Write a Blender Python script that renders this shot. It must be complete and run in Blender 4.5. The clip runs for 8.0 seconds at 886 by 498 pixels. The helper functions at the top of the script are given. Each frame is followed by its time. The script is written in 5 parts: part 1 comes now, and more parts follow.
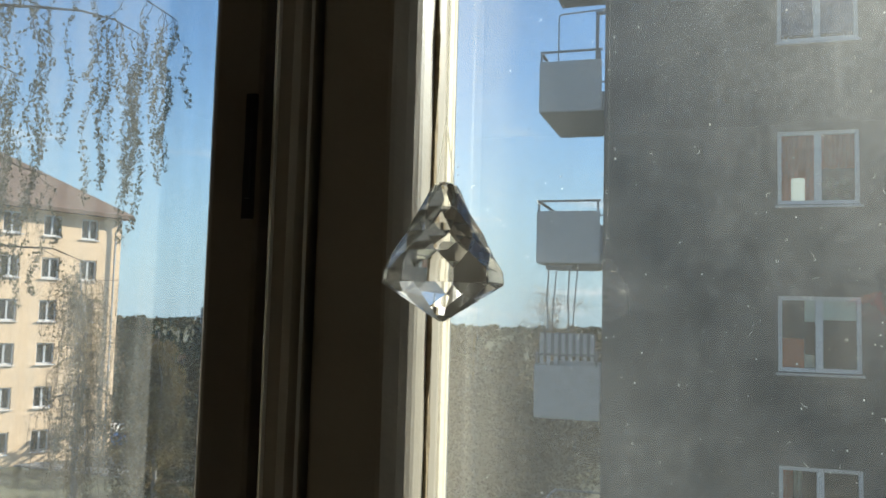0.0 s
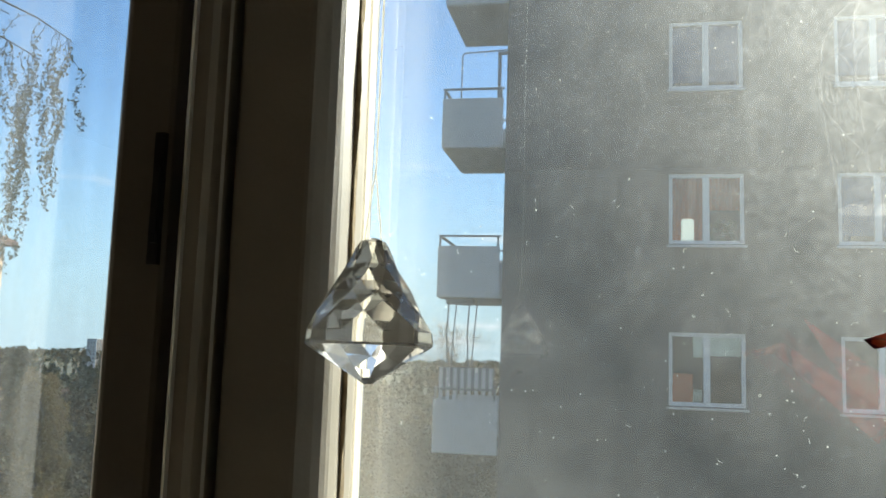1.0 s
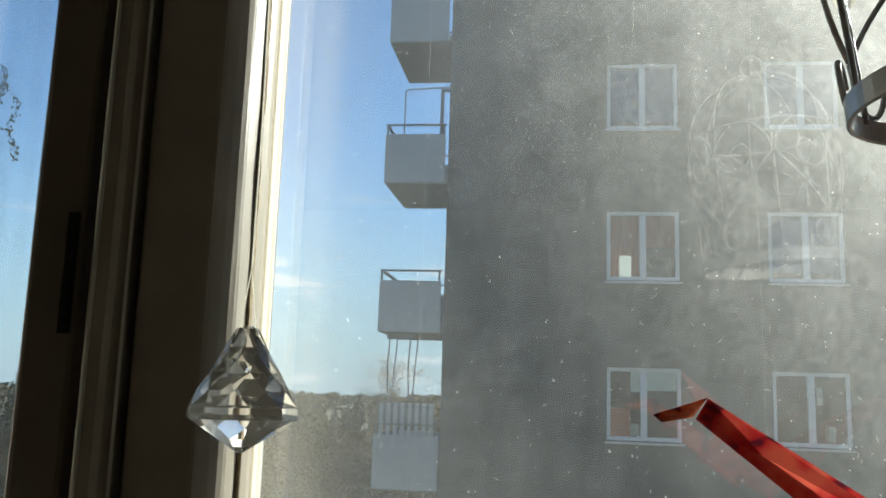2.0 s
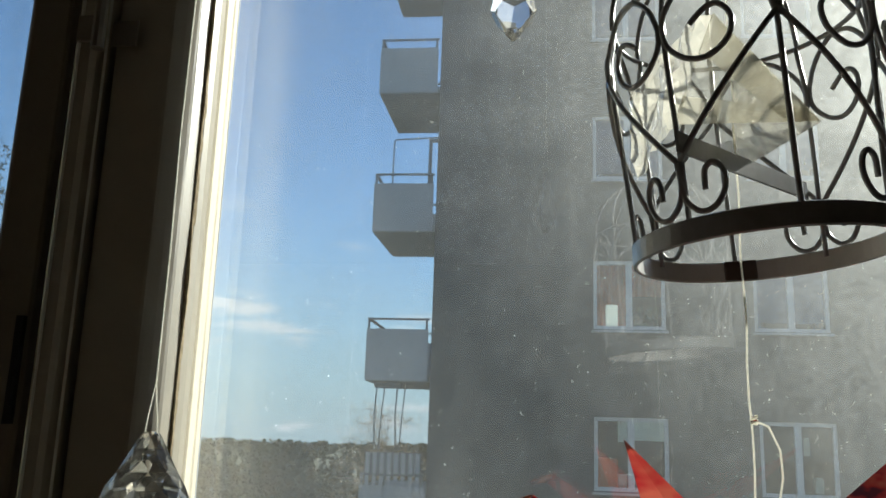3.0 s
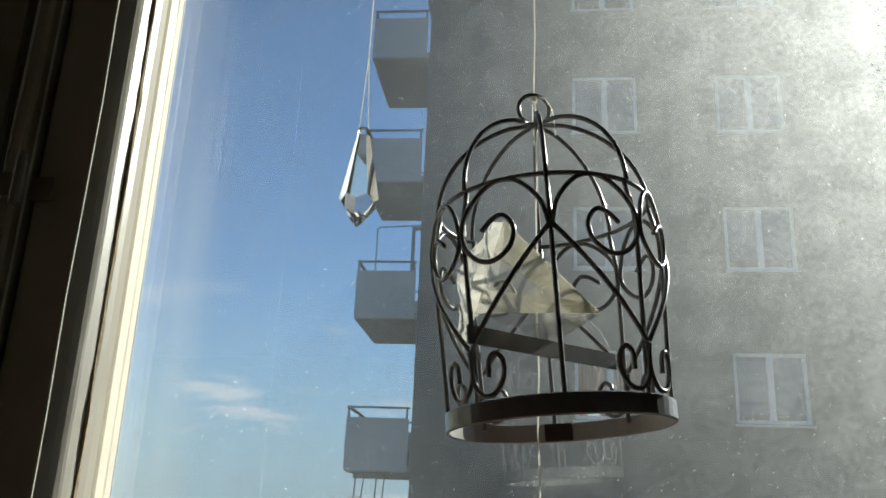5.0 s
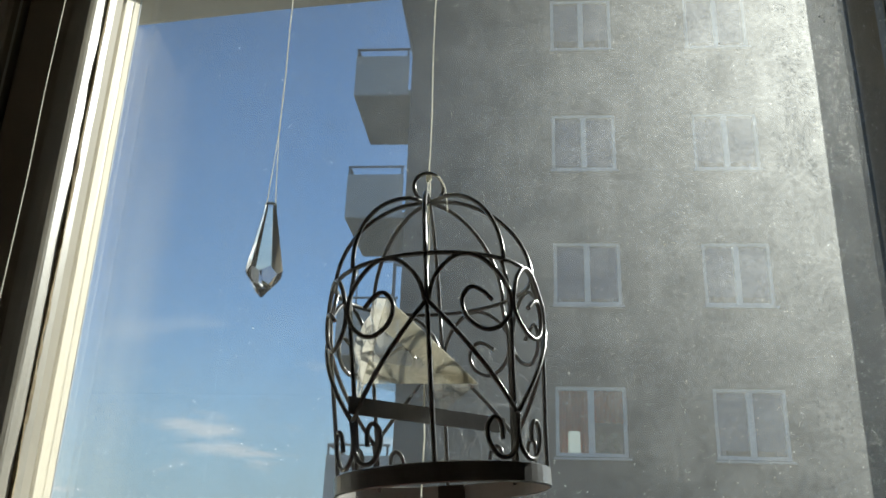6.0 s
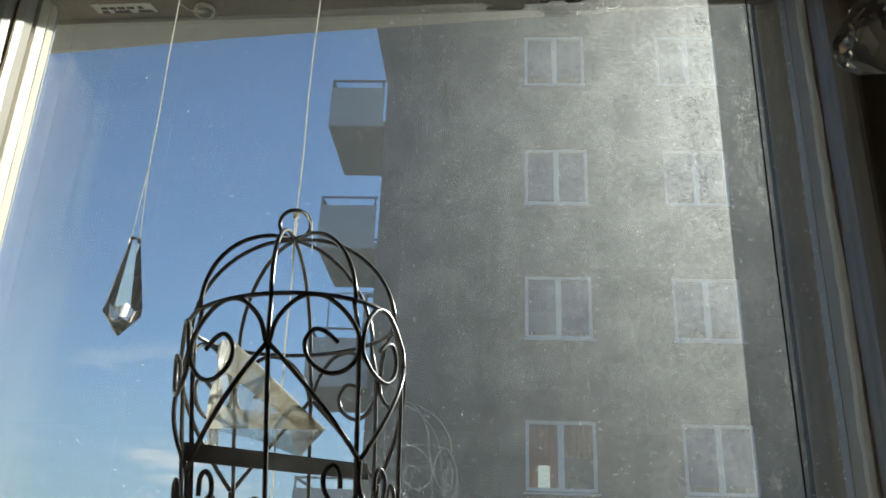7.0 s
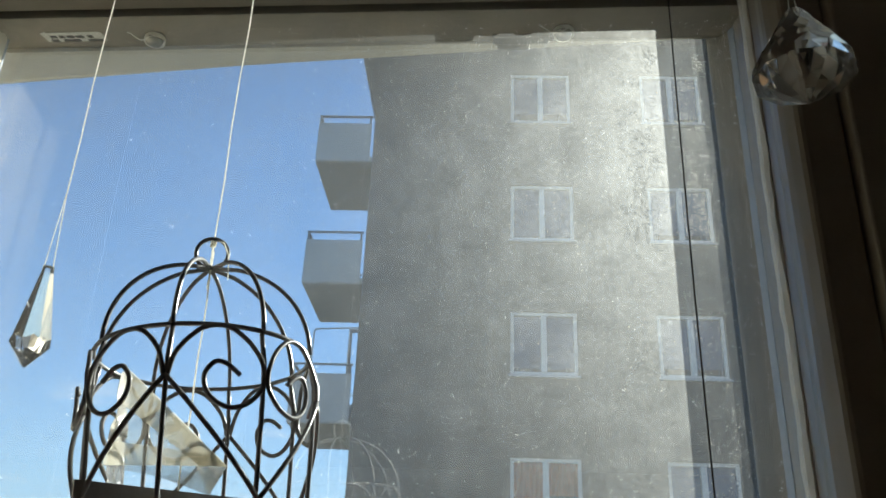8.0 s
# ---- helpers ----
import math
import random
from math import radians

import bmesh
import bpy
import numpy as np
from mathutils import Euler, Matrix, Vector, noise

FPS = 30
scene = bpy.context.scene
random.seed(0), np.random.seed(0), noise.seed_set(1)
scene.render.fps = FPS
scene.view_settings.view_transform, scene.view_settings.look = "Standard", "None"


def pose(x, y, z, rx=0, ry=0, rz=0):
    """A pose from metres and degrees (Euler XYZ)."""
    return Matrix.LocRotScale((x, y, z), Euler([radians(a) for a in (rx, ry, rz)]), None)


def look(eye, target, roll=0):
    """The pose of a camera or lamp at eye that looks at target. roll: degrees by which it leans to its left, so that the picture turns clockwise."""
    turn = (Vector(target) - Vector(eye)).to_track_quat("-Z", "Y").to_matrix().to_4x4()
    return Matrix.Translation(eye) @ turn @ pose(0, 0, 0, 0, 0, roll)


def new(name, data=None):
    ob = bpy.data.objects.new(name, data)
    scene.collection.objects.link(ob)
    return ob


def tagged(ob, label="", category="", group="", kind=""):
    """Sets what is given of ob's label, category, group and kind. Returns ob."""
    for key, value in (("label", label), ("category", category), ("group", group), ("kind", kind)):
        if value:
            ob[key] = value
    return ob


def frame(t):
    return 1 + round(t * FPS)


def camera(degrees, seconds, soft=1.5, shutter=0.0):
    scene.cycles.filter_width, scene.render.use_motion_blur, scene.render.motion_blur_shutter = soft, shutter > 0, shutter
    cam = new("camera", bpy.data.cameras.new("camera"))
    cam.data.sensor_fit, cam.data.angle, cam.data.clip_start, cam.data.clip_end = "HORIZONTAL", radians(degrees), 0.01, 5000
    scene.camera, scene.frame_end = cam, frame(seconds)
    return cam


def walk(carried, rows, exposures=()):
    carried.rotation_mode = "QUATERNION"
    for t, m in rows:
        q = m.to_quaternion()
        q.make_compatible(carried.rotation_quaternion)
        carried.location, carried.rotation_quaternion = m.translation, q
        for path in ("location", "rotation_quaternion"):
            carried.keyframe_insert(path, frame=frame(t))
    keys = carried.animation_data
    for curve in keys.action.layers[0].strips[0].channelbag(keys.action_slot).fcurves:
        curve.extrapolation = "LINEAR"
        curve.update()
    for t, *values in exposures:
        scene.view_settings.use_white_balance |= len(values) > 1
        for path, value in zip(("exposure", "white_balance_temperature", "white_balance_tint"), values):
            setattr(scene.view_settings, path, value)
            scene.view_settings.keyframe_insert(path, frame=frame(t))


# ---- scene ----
cam = camera(54.1, 8.0, soft=1.6)
# seconds, place, turn
PATH = [
    (0, 0.0000, -0.4443, 1.6000, 94.68, -1.54, 19.84),
    (0.5, -0.0118, -0.4317, 1.6021, 95.75, -1.74, 16.55),
    (1, -0.0122, -0.4370, 1.6092, 97.06, -1.86, 13.21),
    (1.5, -0.0024, -0.4510, 1.6149, 98.21, -1.73, 10.69),
    (2.8, 0.0831, -0.5373, 1.6423, 101.77, -1.92, 8.88),
    (3, 0.0913, -0.5445, 1.6463, 102.50, -1.86, 8.78),
    (3.5, 0.1112, -0.5566, 1.6547, 104.30, -1.93, 8.47),
    (4, 0.1297, -0.5699, 1.6616, 105.82, -2.11, 8.13),
    (4.5, 0.1464, -0.5783, 1.6703, 107.11, -2.20, 7.88),
    (5.8, 0.2052, -0.6138, 1.6827, 109.97, -1.83, 7.10),
    (6, 0.2151, -0.6163, 1.6862, 110.52, -1.80, 6.66),
    (6.5, 0.2433, -0.6121, 1.6937, 111.63, -1.86, 5.74),
    (7, 0.2709, -0.6016, 1.6962, 112.66, -1.96, 4.83),
    (7.5, 0.2866, -0.5964, 1.7006, 113.94, -1.93, 4.37),
    (8, 0.3040, -0.5877, 1.6996, 115.04, -1.97, 3.92),
]
walk(cam, [(t, pose(x, y, z, rx, ry, rz)) for t, x, y, z, rx, ry, rz in PATH],
     exposures=((0, 1.34, 6150, 3), (1.0, 1.66, 6150, 3), (1.5, 1.52, 6150, 3), (2.5, 1.28, 6150, 3), (3.5, 1.12, 5980, 3), (4.5, 1.0, 5980, 3), (6, 0.88, 5980, 3), (7, 0.95, 5980, 3), (8, 1.56, 5980, 3)))

# ---- light ----
SUN_AZ, SUN_EL = radians(38), radians(27)
world = bpy.data.worlds.new("sky")
scene.world = world
world.use_nodes = True
wn, wl = world.node_tree.nodes, world.node_tree.links
wn.clear()
sky = wn.new("ShaderNodeTexSky")
sky.sky_type, sky.sun_disc = "NISHITA", False
sky.sun_elevation, sky.sun_rotation = SUN_EL, SUN_AZ
sky.air_density, sky.dust_density, sky.ozone_density = 1.0, 0.0, 4.0
coord = wn.new("ShaderNodeTexCoord")
stretch = wn.new("ShaderNodeMapping")
stretch.inputs["Scale"].default_value = (3.0, 3.0, 14.0)
puffs = wn.new("ShaderNodeTexNoise")
puffs.inputs["Scale"].default_value, puffs.inputs["Detail"].default_value = 2.2, 6.0
puffs.inputs["Roughness"].default_value = 0.55
edge = wn.new("ShaderNodeMapRange")
edge.inputs["From Min"].default_value, edge.inputs["From Max"].default_value = 0.595, 0.70
split = wn.new("ShaderNodeSeparateXYZ")
low = wn.new("ShaderNodeMapRange")
low.inputs["From Min"].default_value, low.inputs["From Max"].default_value = 0.28, 0.10
both = wn.new("ShaderNodeMath")
both.operation = "MULTIPLY"
cloudy = wn.new("ShaderNodeMix")
cloudy.data_type = "RGBA"
cloudy.inputs[7].default_value = (6.2, 6.3, 6.5, 1)
back = wn.new("ShaderNodeBackground")
back.inputs["Strength"].default_value = 0.078
out = wn.new("ShaderNodeOutputWorld")
wl.new(coord.outputs["Generated"], stretch.inputs["Vector"])
wl.new(stretch.outputs["Vector"], puffs.inputs["Vector"])
wl.new(puffs.outputs["Fac"], edge.inputs["Value"])
wl.new(coord.outputs["Generated"], split.inputs["Vector"])
wl.new(split.outputs["Z"], low.inputs["Value"])
wl.new(edge.outputs["Result"], both.inputs[0])
wl.new(low.outputs["Result"], both.inputs[1])
wl.new(both.outputs[0], cloudy.inputs[0])
haze = wn.new("ShaderNodeMix")
haze.data_type = "RGBA"
haze.inputs[7].default_value = (2.9, 3.95, 4.75, 1)
near_ground = wn.new("ShaderNodeMapRange")
near_ground.interpolation_type = "SMOOTHSTEP"
near_ground.inputs["From Min"].default_value, near_ground.inputs["From Max"].default_value = 0.30, -0.02
near_ground.inputs["To Max"].default_value = 0.92
wl.new(split.outputs["Z"], near_ground.inputs["Value"])
wl.new(near_ground.outputs["Result"], haze.inputs[0])
wl.new(sky.outputs["Color"], haze.inputs[6])
wl.new(haze.outputs[2], cloudy.inputs[6])
wl.new(cloudy.outputs[2], back.inputs["Color"])
wl.new(back.outputs["Background"], out.inputs["Surface"])

sun_data = bpy.data.lights.new("sun", "SUN")
sun_data.energy, sun_data.angle, sun_data.color = 5.0, radians(0.53), (1.0, 0.93, 0.82)
sun = new("sun", sun_data)
sun.matrix_world = look((40 * math.sin(SUN_AZ) * math.cos(SUN_EL), 40 * math.cos(SUN_AZ) * math.cos(SUN_EL), 40 * math.sin(SUN_EL)), (0, 0, 0))

# ---- materials ----
def shader(name, color, rough=0.6, metal=0.0, vary=0.25, scale=8.0, bump=0.1, fine=120.0, spec=0.5, stain=None):
    """Principled paint with broad blotches and fine grain; scale and fine are per metre."""
    m = bpy.data.materials.new(name)
    m.use_nodes = True
    n, l = m.node_tree.nodes, m.node_tree.links
    b = n["Principled BSDF"]
    b.inputs["Roughness"].default_value, b.inputs["Metallic"].default_value = rough, metal
    b.inputs["Specular IOR Level"].default_value = spec
    tc = n.new("ShaderNodeTexCoord")
    big, small = n.new("ShaderNodeTexNoise"), n.new("ShaderNodeTexNoise")
    big.inputs["Scale"].default_value, big.inputs["Detail"].default_value = scale, 5.0
    small.inputs["Scale"].default_value, small.inputs["Detail"].default_value = fine, 3.0
    l.new(tc.outputs["Object"], big.inputs["Vector"])
    l.new(tc.outputs["Object"], small.inputs["Vector"])
    ramp = n.new("ShaderNodeMix")
    ramp.data_type = "RGBA"
    dark = stain or [c * (1 - vary) for c in color]
    light = [min(1, c * (1 + vary * 0.6)) for c in color]
    ramp.inputs[6].default_value, ramp.inputs[7].default_value = (*dark, 1), (*light, 1)
    mixer = n.new("ShaderNodeMath")
    mixer.operation, mixer.inputs[1].default_value = "MULTIPLY_ADD", 0.35
    shift = n.new("ShaderNodeMapRange")
    shift.inputs["From Min"].default_value, shift.inputs["From Max"].default_value = 0.3, 0.7
    shift.inputs["To Max"].default_value = 0.65
    l.new(big.outputs["Fac"], shift.inputs["Value"])
    l.new(small.outputs["Fac"], mixer.inputs[0])
    l.new(shift.outputs["Result"], mixer.inputs[2])
    l.new(mixer.outputs[0], ramp.inputs[0])
    l.new(ramp.outputs[2], b.inputs["Base Color"])
    if bump:
        bp = n.new("ShaderNodeBump")
        bp.inputs["Strength"].default_value, bp.inputs["Distance"].default_value = bump, 0.4 / fine
        l.new(small.outputs["Fac"], bp.inputs["Height"])
        l.new(bp.outputs["Normal"], b.inputs["Normal"])
    return m


def leaf_shader(name, a, b2, through_color, share=0.35, clump=0.0):
    m = bpy.data.materials.new(name)
    m.use_nodes = True
    n, l = m.node_tree.nodes, m.node_tree.links
    b, o = n["Principled BSDF"], n["Material Output"]
    b.inputs["Roughness"].default_value, b.inputs["Specular IOR Level"].default_value = 0.8, 0.15
    geo = n.new("ShaderNodeNewGeometry")
    mix = n.new("ShaderNodeMix")
    mix.data_type = "RGBA"
    mix.inputs[6].default_value, mix.inputs[7].default_value = (*a, 1), (*b2, 1)
    if clump:
        patch, spread, blend = n.new("ShaderNodeTexNoise"), n.new("ShaderNodeMapRange"), n.new("ShaderNodeMath")
        patch.inputs["Scale"].default_value, patch.inputs["Detail"].default_value = clump, 4.0
        l.new(geo.outputs["Position"], patch.inputs["Vector"])
        spread.inputs["From Min"].default_value, spread.inputs["From Max"].default_value = 0.42, 0.62
        spread.inputs["To Max"].default_value = 0.8
        l.new(patch.outputs["Fac"], spread.inputs["Value"])
        blend.operation, blend.inputs[1].default_value = "MULTIPLY_ADD", 0.2
        l.new(geo.outputs["Random Per Island"], blend.inputs[0])
        l.new(spread.outputs["Result"], blend.inputs[2])
        l.new(blend.outputs[0], mix.inputs[0])
    else:
        l.new(geo.outputs["Random Per Island"], mix.inputs[0])
    l.new(mix.outputs[2], b.inputs["Base Color"])
    tr = n.new("ShaderNodeBsdfTranslucent")
    tr.inputs["Color"].default_value = (*through_color, 1)
    ms = n.new("ShaderNodeMixShader")
    ms.inputs[0].default_value = share
    l.new(b.outputs[0], ms.inputs[1])
    l.new(tr.outputs[0], ms.inputs[2])
    l.new(ms.outputs[0], o.inputs["Surface"])
    return m


def pane_glass(name, dust=0.0, tint=(0.98, 0.985, 0.98), speck=0.0, wipe=0.0, rough=1.0, ior=2.05, soft_share=0.18):
    """Flat window glass: clear, mirror-like by Fresnel, with a film of dust that scatters light forwards."""
    m = bpy.data.materials.new(name)
    m.use_nodes = True
    n, l = m.node_tree.nodes, m.node_tree.links
    n.remove(n["Principled BSDF"])
    o = n["Material Output"]
    clear = n.new("ShaderNodeBsdfTransparent")
    clear.inputs["Color"].default_value = (*tint, 1)
    gloss = n.new("ShaderNodeBsdfGlossy")
    gloss.inputs["Roughness"].default_value = 0.0
    fres = n.new("ShaderNodeFresnel")
    fres.inputs["IOR"].default_value = ior
    base = n.new("ShaderNodeMixShader")
    l.new(fres.outputs[0], base.inputs[0])
    l.new(clear.outputs[0], base.inputs[1])
    l.new(gloss.outputs[0], base.inputs[2])
    last = base
    if dust:
        tc = n.new("ShaderNodeTexCoord")
        cloud, grain, smear = (n.new("ShaderNodeTexNoise") for _ in range(3))
        for node, s, d in ((cloud, 34.0, 8.0), (grain, 240.0, 5.0), (smear, 5.0, 3.0)):
            node.inputs["Scale"].default_value, node.inputs["Detail"].default_value = s, d
        long = n.new("ShaderNodeMapping")
        long.inputs["Scale"].default_value = (14.0, 1.0, 0.6)
        l.new(tc.outputs["Object"], long.inputs["Vector"])
        l.new(tc.outputs["Object"], cloud.inputs["Vector"])
        l.new(tc.outputs["Object"], grain.inputs["Vector"])
        l.new(long.outputs["Vector"], smear.inputs["Vector"])
        a = n.new("ShaderNodeMapRange")
        a.inputs["From Min"].default_value, a.inputs["From Max"].default_value = 0.3, 0.7
        a.inputs["To Min"].default_value, a.inputs["To Max"].default_value = 0.77, 1.24
        l.new(cloud.outputs["Fac"], a.inputs["Value"])
        w = n.new("ShaderNodeMapRange")
        w.inputs["From Min"].default_value, w.inputs["From Max"].default_value = 0.35, 0.65
        w.inputs["To Min"].default_value, w.inputs["To Max"].default_value = 1 - wipe, 1 + wipe
        l.new(smear.outputs["Fac"], w.inputs["Value"])
        g = n.new("ShaderNodeMapRange")
        g.inputs["From Min"].default_value, g.inputs["From Max"].default_value = 0.35, 0.75
        g.inputs["To Min"].default_value, g.inputs["To Max"].default_value = 0.78, 1.25
        l.new(grain.outputs["Fac"], g.inputs["Value"])
        prod, prod2, film = (n.new("ShaderNodeMath") for _ in range(3))
        prod.operation = prod2.operation = film.operation = "MULTIPLY"
        l.new(a.outputs[0], prod.inputs[0])
        l.new(g.outputs[0], prod.inputs[1])
        l.new(prod.outputs[0], prod2.inputs[0])
        l.new(w.outputs[0], prod2.inputs[1])
        l.new(prod2.outputs[0], film.inputs[0])
        film.inputs[1].default_value = dust
        total = film
        if speck:
            dots = n.new("ShaderNodeTexVoronoi")
            dots.inputs["Scale"].default_value = 280.0
            l.new(tc.outputs["Object"], dots.inputs["Vector"])
            near = n.new("ShaderNodeMapRange")
            near.inputs["From Min"].default_value, near.inputs["From Max"].default_value = 0.16, 0.06
            l.new(dots.outputs["Distance"], near.inputs["Value"])
            pick = n.new("ShaderNodeSeparateColor")
            l.new(dots.outputs["Color"], pick.inputs[0])
            few = n.new("ShaderNodeMath")
            few.operation, few.inputs[1].default_value = "GREATER_THAN", 0.93
            l.new(pick.outputs[0], few.inputs[0])
            both2 = n.new("ShaderNodeMath")
            both2.operation = "MULTIPLY"
            l.new(near.outputs[0], both2.inputs[0])
            l.new(few.outputs[0], both2.inputs[1])
            total = n.new("ShaderNodeMath")
            total.operation, total.inputs[1].default_value, total.use_clamp = "MULTIPLY_ADD", speck, True
            l.new(both2.outputs[0], total.inputs[0])
            l.new(film.outputs[0], total.inputs[2])
        haze = n.new("ShaderNodeBsdfRefraction")
        haze.inputs["IOR"].default_value, haze.inputs["Roughness"].default_value = 0.68, rough
        haze.inputs["Color"].default_value = (0.95, 0.96, 0.93, 1)
        soft = n.new("ShaderNodeBsdfTranslucent")
        soft.inputs["Color"].default_value = (0.8, 0.8, 0.76, 1)
        dusty = n.new("ShaderNodeMixShader")
        dusty.inputs[0].default_value = soft_share
        l.new(haze.outputs[0], dusty.inputs[1])
        l.new(soft.outputs[0], dusty.inputs[2])
        last = n.new("ShaderNodeMixShader")
        l.new(total.outputs[0], last.inputs[0])
        l.new(base.outputs[0], last.inputs[1])
        l.new(dusty.outputs[0], last.inputs[2])
    l.new(last.outputs[0], o.inputs["Surface"])
    return m


def cut_crystal(name):
    """Clear lead crystal with a thin film of dust."""
    m = bpy.data.materials.new(name)
    m.use_nodes = True
    n, l = m.node_tree.nodes, m.node_tree.links
    n.remove(n["Principled BSDF"])
    last = n.new("ShaderNodeBsdfGlass")
    last.inputs["Color"].default_value, last.inputs["IOR"].default_value = (0.995, 0.99, 0.98, 1), 1.52
    last.inputs["Roughness"].default_value = 0.0
    soft, clear, some, most = n.new("ShaderNodeBsdfTranslucent"), n.new("ShaderNodeBsdfTransparent"), n.new("ShaderNodeMixShader"), n.new("ShaderNodeMixShader")
    soft.inputs["Color"].default_value = (0.95, 0.92, 0.82, 1)
    some.inputs[0].default_value, most.inputs[0].default_value = 0.35, 0.035
    l.new(clear.outputs[0], some.inputs[1])
    l.new(soft.outputs[0], some.inputs[2])
    l.new(last.outputs[0], most.inputs[1])
    l.new(some.outputs[0], most.inputs[2])
    l.new(most.outputs[0], n["Material Output"].inputs["Surface"])
    return m


def thin_film(name, least, most, ior=1.5, rough=0.12):
    """Clear, slightly yellowed plastic sheet with creases."""
    m = bpy.data.materials.new(name)
    m.use_nodes = True
    n, l = m.node_tree.nodes, m.node_tree.links
    n.remove(n["Principled BSDF"])
    tc, nz = n.new("ShaderNodeTexCoord"), n.new("ShaderNodeTexNoise")
    nz.inputs["Scale"].default_value, nz.inputs["Detail"].default_value = 70.0, 4.0
    nz.inputs["Distortion"].default_value = 1.2
    l.new(tc.outputs["Object"], nz.inputs["Vector"])
    bp = n.new("ShaderNodeBump")
    bp.inputs["Strength"].default_value, bp.inputs["Distance"].default_value = 0.5, 0.004
    l.new(nz.outputs["Fac"], bp.inputs["Height"])
    clear, milky, gloss = n.new("ShaderNodeBsdfTransparent"), n.new("ShaderNodeBsdfTranslucent"), n.new("ShaderNodeBsdfGlossy")
    clear.inputs["Color"].default_value = (0.95, 0.94, 0.90, 1)
    milky.inputs["Color"].default_value = (0.74, 0.715, 0.64, 1)
    gloss.inputs["Roughness"].default_value = rough
    l.new(bp.outputs["Normal"], gloss.inputs["Normal"])
    share = n.new("ShaderNodeMapRange")
    share.inputs["From Min"].default_value, share.inputs["From Max"].default_value = 0.38, 0.68
    share.inputs["To Min"].default_value, share.inputs["To Max"].default_value = least, most
    l.new(nz.outputs["Fac"], share.inputs["Value"])
    a, b = n.new("ShaderNodeMixShader"), n.new("ShaderNodeMixShader")
    l.new(share.outputs[0], a.inputs[0])
    l.new(clear.outputs[0], a.inputs[1])
    l.new(milky.outputs[0], a.inputs[2])
    fres = n.new("ShaderNodeFresnel")
    fres.inputs["IOR"].default_value = ior
    l.new(fres.outputs[0], b.inputs[0])
    l.new(a.outputs[0], b.inputs[1])
    l.new(gloss.outputs[0], b.inputs[2])
    l.new(b.outputs[0], n["Material Output"].inputs["Surface"])
    return m


def paper(name, a, b2, scale):
    """Printed, glossy origami paper that lets some light through."""
    m = bpy.data.materials.new(name)
    m.use_nodes = True
    n, l = m.node_tree.nodes, m.node_tree.links
    b, o = n["Principled BSDF"], n["Material Output"]
    b.inputs["Roughness"].default_value = 0.35
    tc, vor = n.new("ShaderNodeTexCoord"), n.new("ShaderNodeTexNoise")
    vor.inputs["Scale"].default_value, vor.inputs["Detail"].default_value = scale, 2.0
    l.new(tc.outputs["Object"], vor.inputs["Vector"])
    ramp = n.new("ShaderNodeValToRGB")
    ramp.color_ramp.elements[0].position, ramp.color_ramp.elements[1].position = 0.42, 0.62
    ramp.color_ramp.elements[0].color, ramp.color_ramp.elements[1].color = (*a, 1), (*b2, 1)
    extra = ramp.color_ramp.elements.new(0.36)
    extra.color = (0.16, 0.02, 0.04, 1)
    l.new(vor.outputs["Fac"], ramp.inputs[0])
    l.new(ramp.outputs[0], b.inputs["Base Color"])
    tr = n.new("ShaderNodeBsdfTranslucent")
    l.new(ramp.outputs[0], tr.inputs["Color"])
    ms = n.new("ShaderNodeMixShader")
    ms.inputs[0].default_value = 0.5
    l.new(b.outputs[0], ms.inputs[1])
    l.new(tr.outputs[0], ms.inputs[2])
    l.new(ms.outputs[0], o.inputs["Surface"])
    return m


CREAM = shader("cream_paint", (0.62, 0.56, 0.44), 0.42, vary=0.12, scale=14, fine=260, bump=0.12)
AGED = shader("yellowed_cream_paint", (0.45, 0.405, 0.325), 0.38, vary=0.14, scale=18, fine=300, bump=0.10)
# Aged cream taken darker: shade of rails, frame and right stiles in the colour.
SHADED_CREAM = shader("shaded_aged_cream", (0.25, 0.215, 0.165), 0.38, vary=0.18, scale=18, fine=300, bump=0.12)
WHITE = shader("white_paint", (0.74, 0.72, 0.66), 0.4, vary=0.07, scale=20, fine=250, bump=0.06)
PUTTY = shader("cracked_putty", (0.46, 0.36, 0.22), 0.9, vary=0.45, scale=160, fine=900, bump=0.6)
GASKET = shader("grey_gasket", (0.30, 0.34, 0.40), 0.5, vary=0.1, fine=500)
STEEL = shader("dull_steel", (0.35, 0.34, 0.32), 0.4, 0.9, vary=0.2, scale=90, fine=700)
BLACK = shader("black_plastic", (0.015, 0.015, 0.016), 0.35, vary=0.2, fine=600)
WALLPAPER = shader("room_wall_paint", (0.46, 0.43, 0.385), 0.8, vary=0.06, scale=3, fine=200, bump=0.08)
CEILING = shader("ceiling_paint", (0.62, 0.60, 0.56), 0.85, vary=0.05, scale=3, fine=150)
OAK = shader("oak_floor", (0.22, 0.14, 0.08), 0.4, vary=0.3, scale=6, fine=90)
PLASTER = shader("grey_render", (0.106, 0.102, 0.097), 0.92, vary=0.48, scale=3.2, fine=26, bump=0.3)
PANEL = shader("balcony_sheet", (0.42, 0.43, 0.45), 0.6, vary=0.10, scale=2.5, fine=40, bump=0.05)
SLAB = shader("balcony_concrete", (0.30, 0.295, 0.29), 0.9, vary=0.16, scale=3, fine=30, bump=0.2)
RAIL = shader("painted_rail", (0.14, 0.15, 0.17), 0.5, 0.2, vary=0.15, fine=60)
FRAME_WHITE = shader("window_frame_white", (0.62, 0.63, 0.65), 0.5, vary=0.06, scale=5, fine=60)
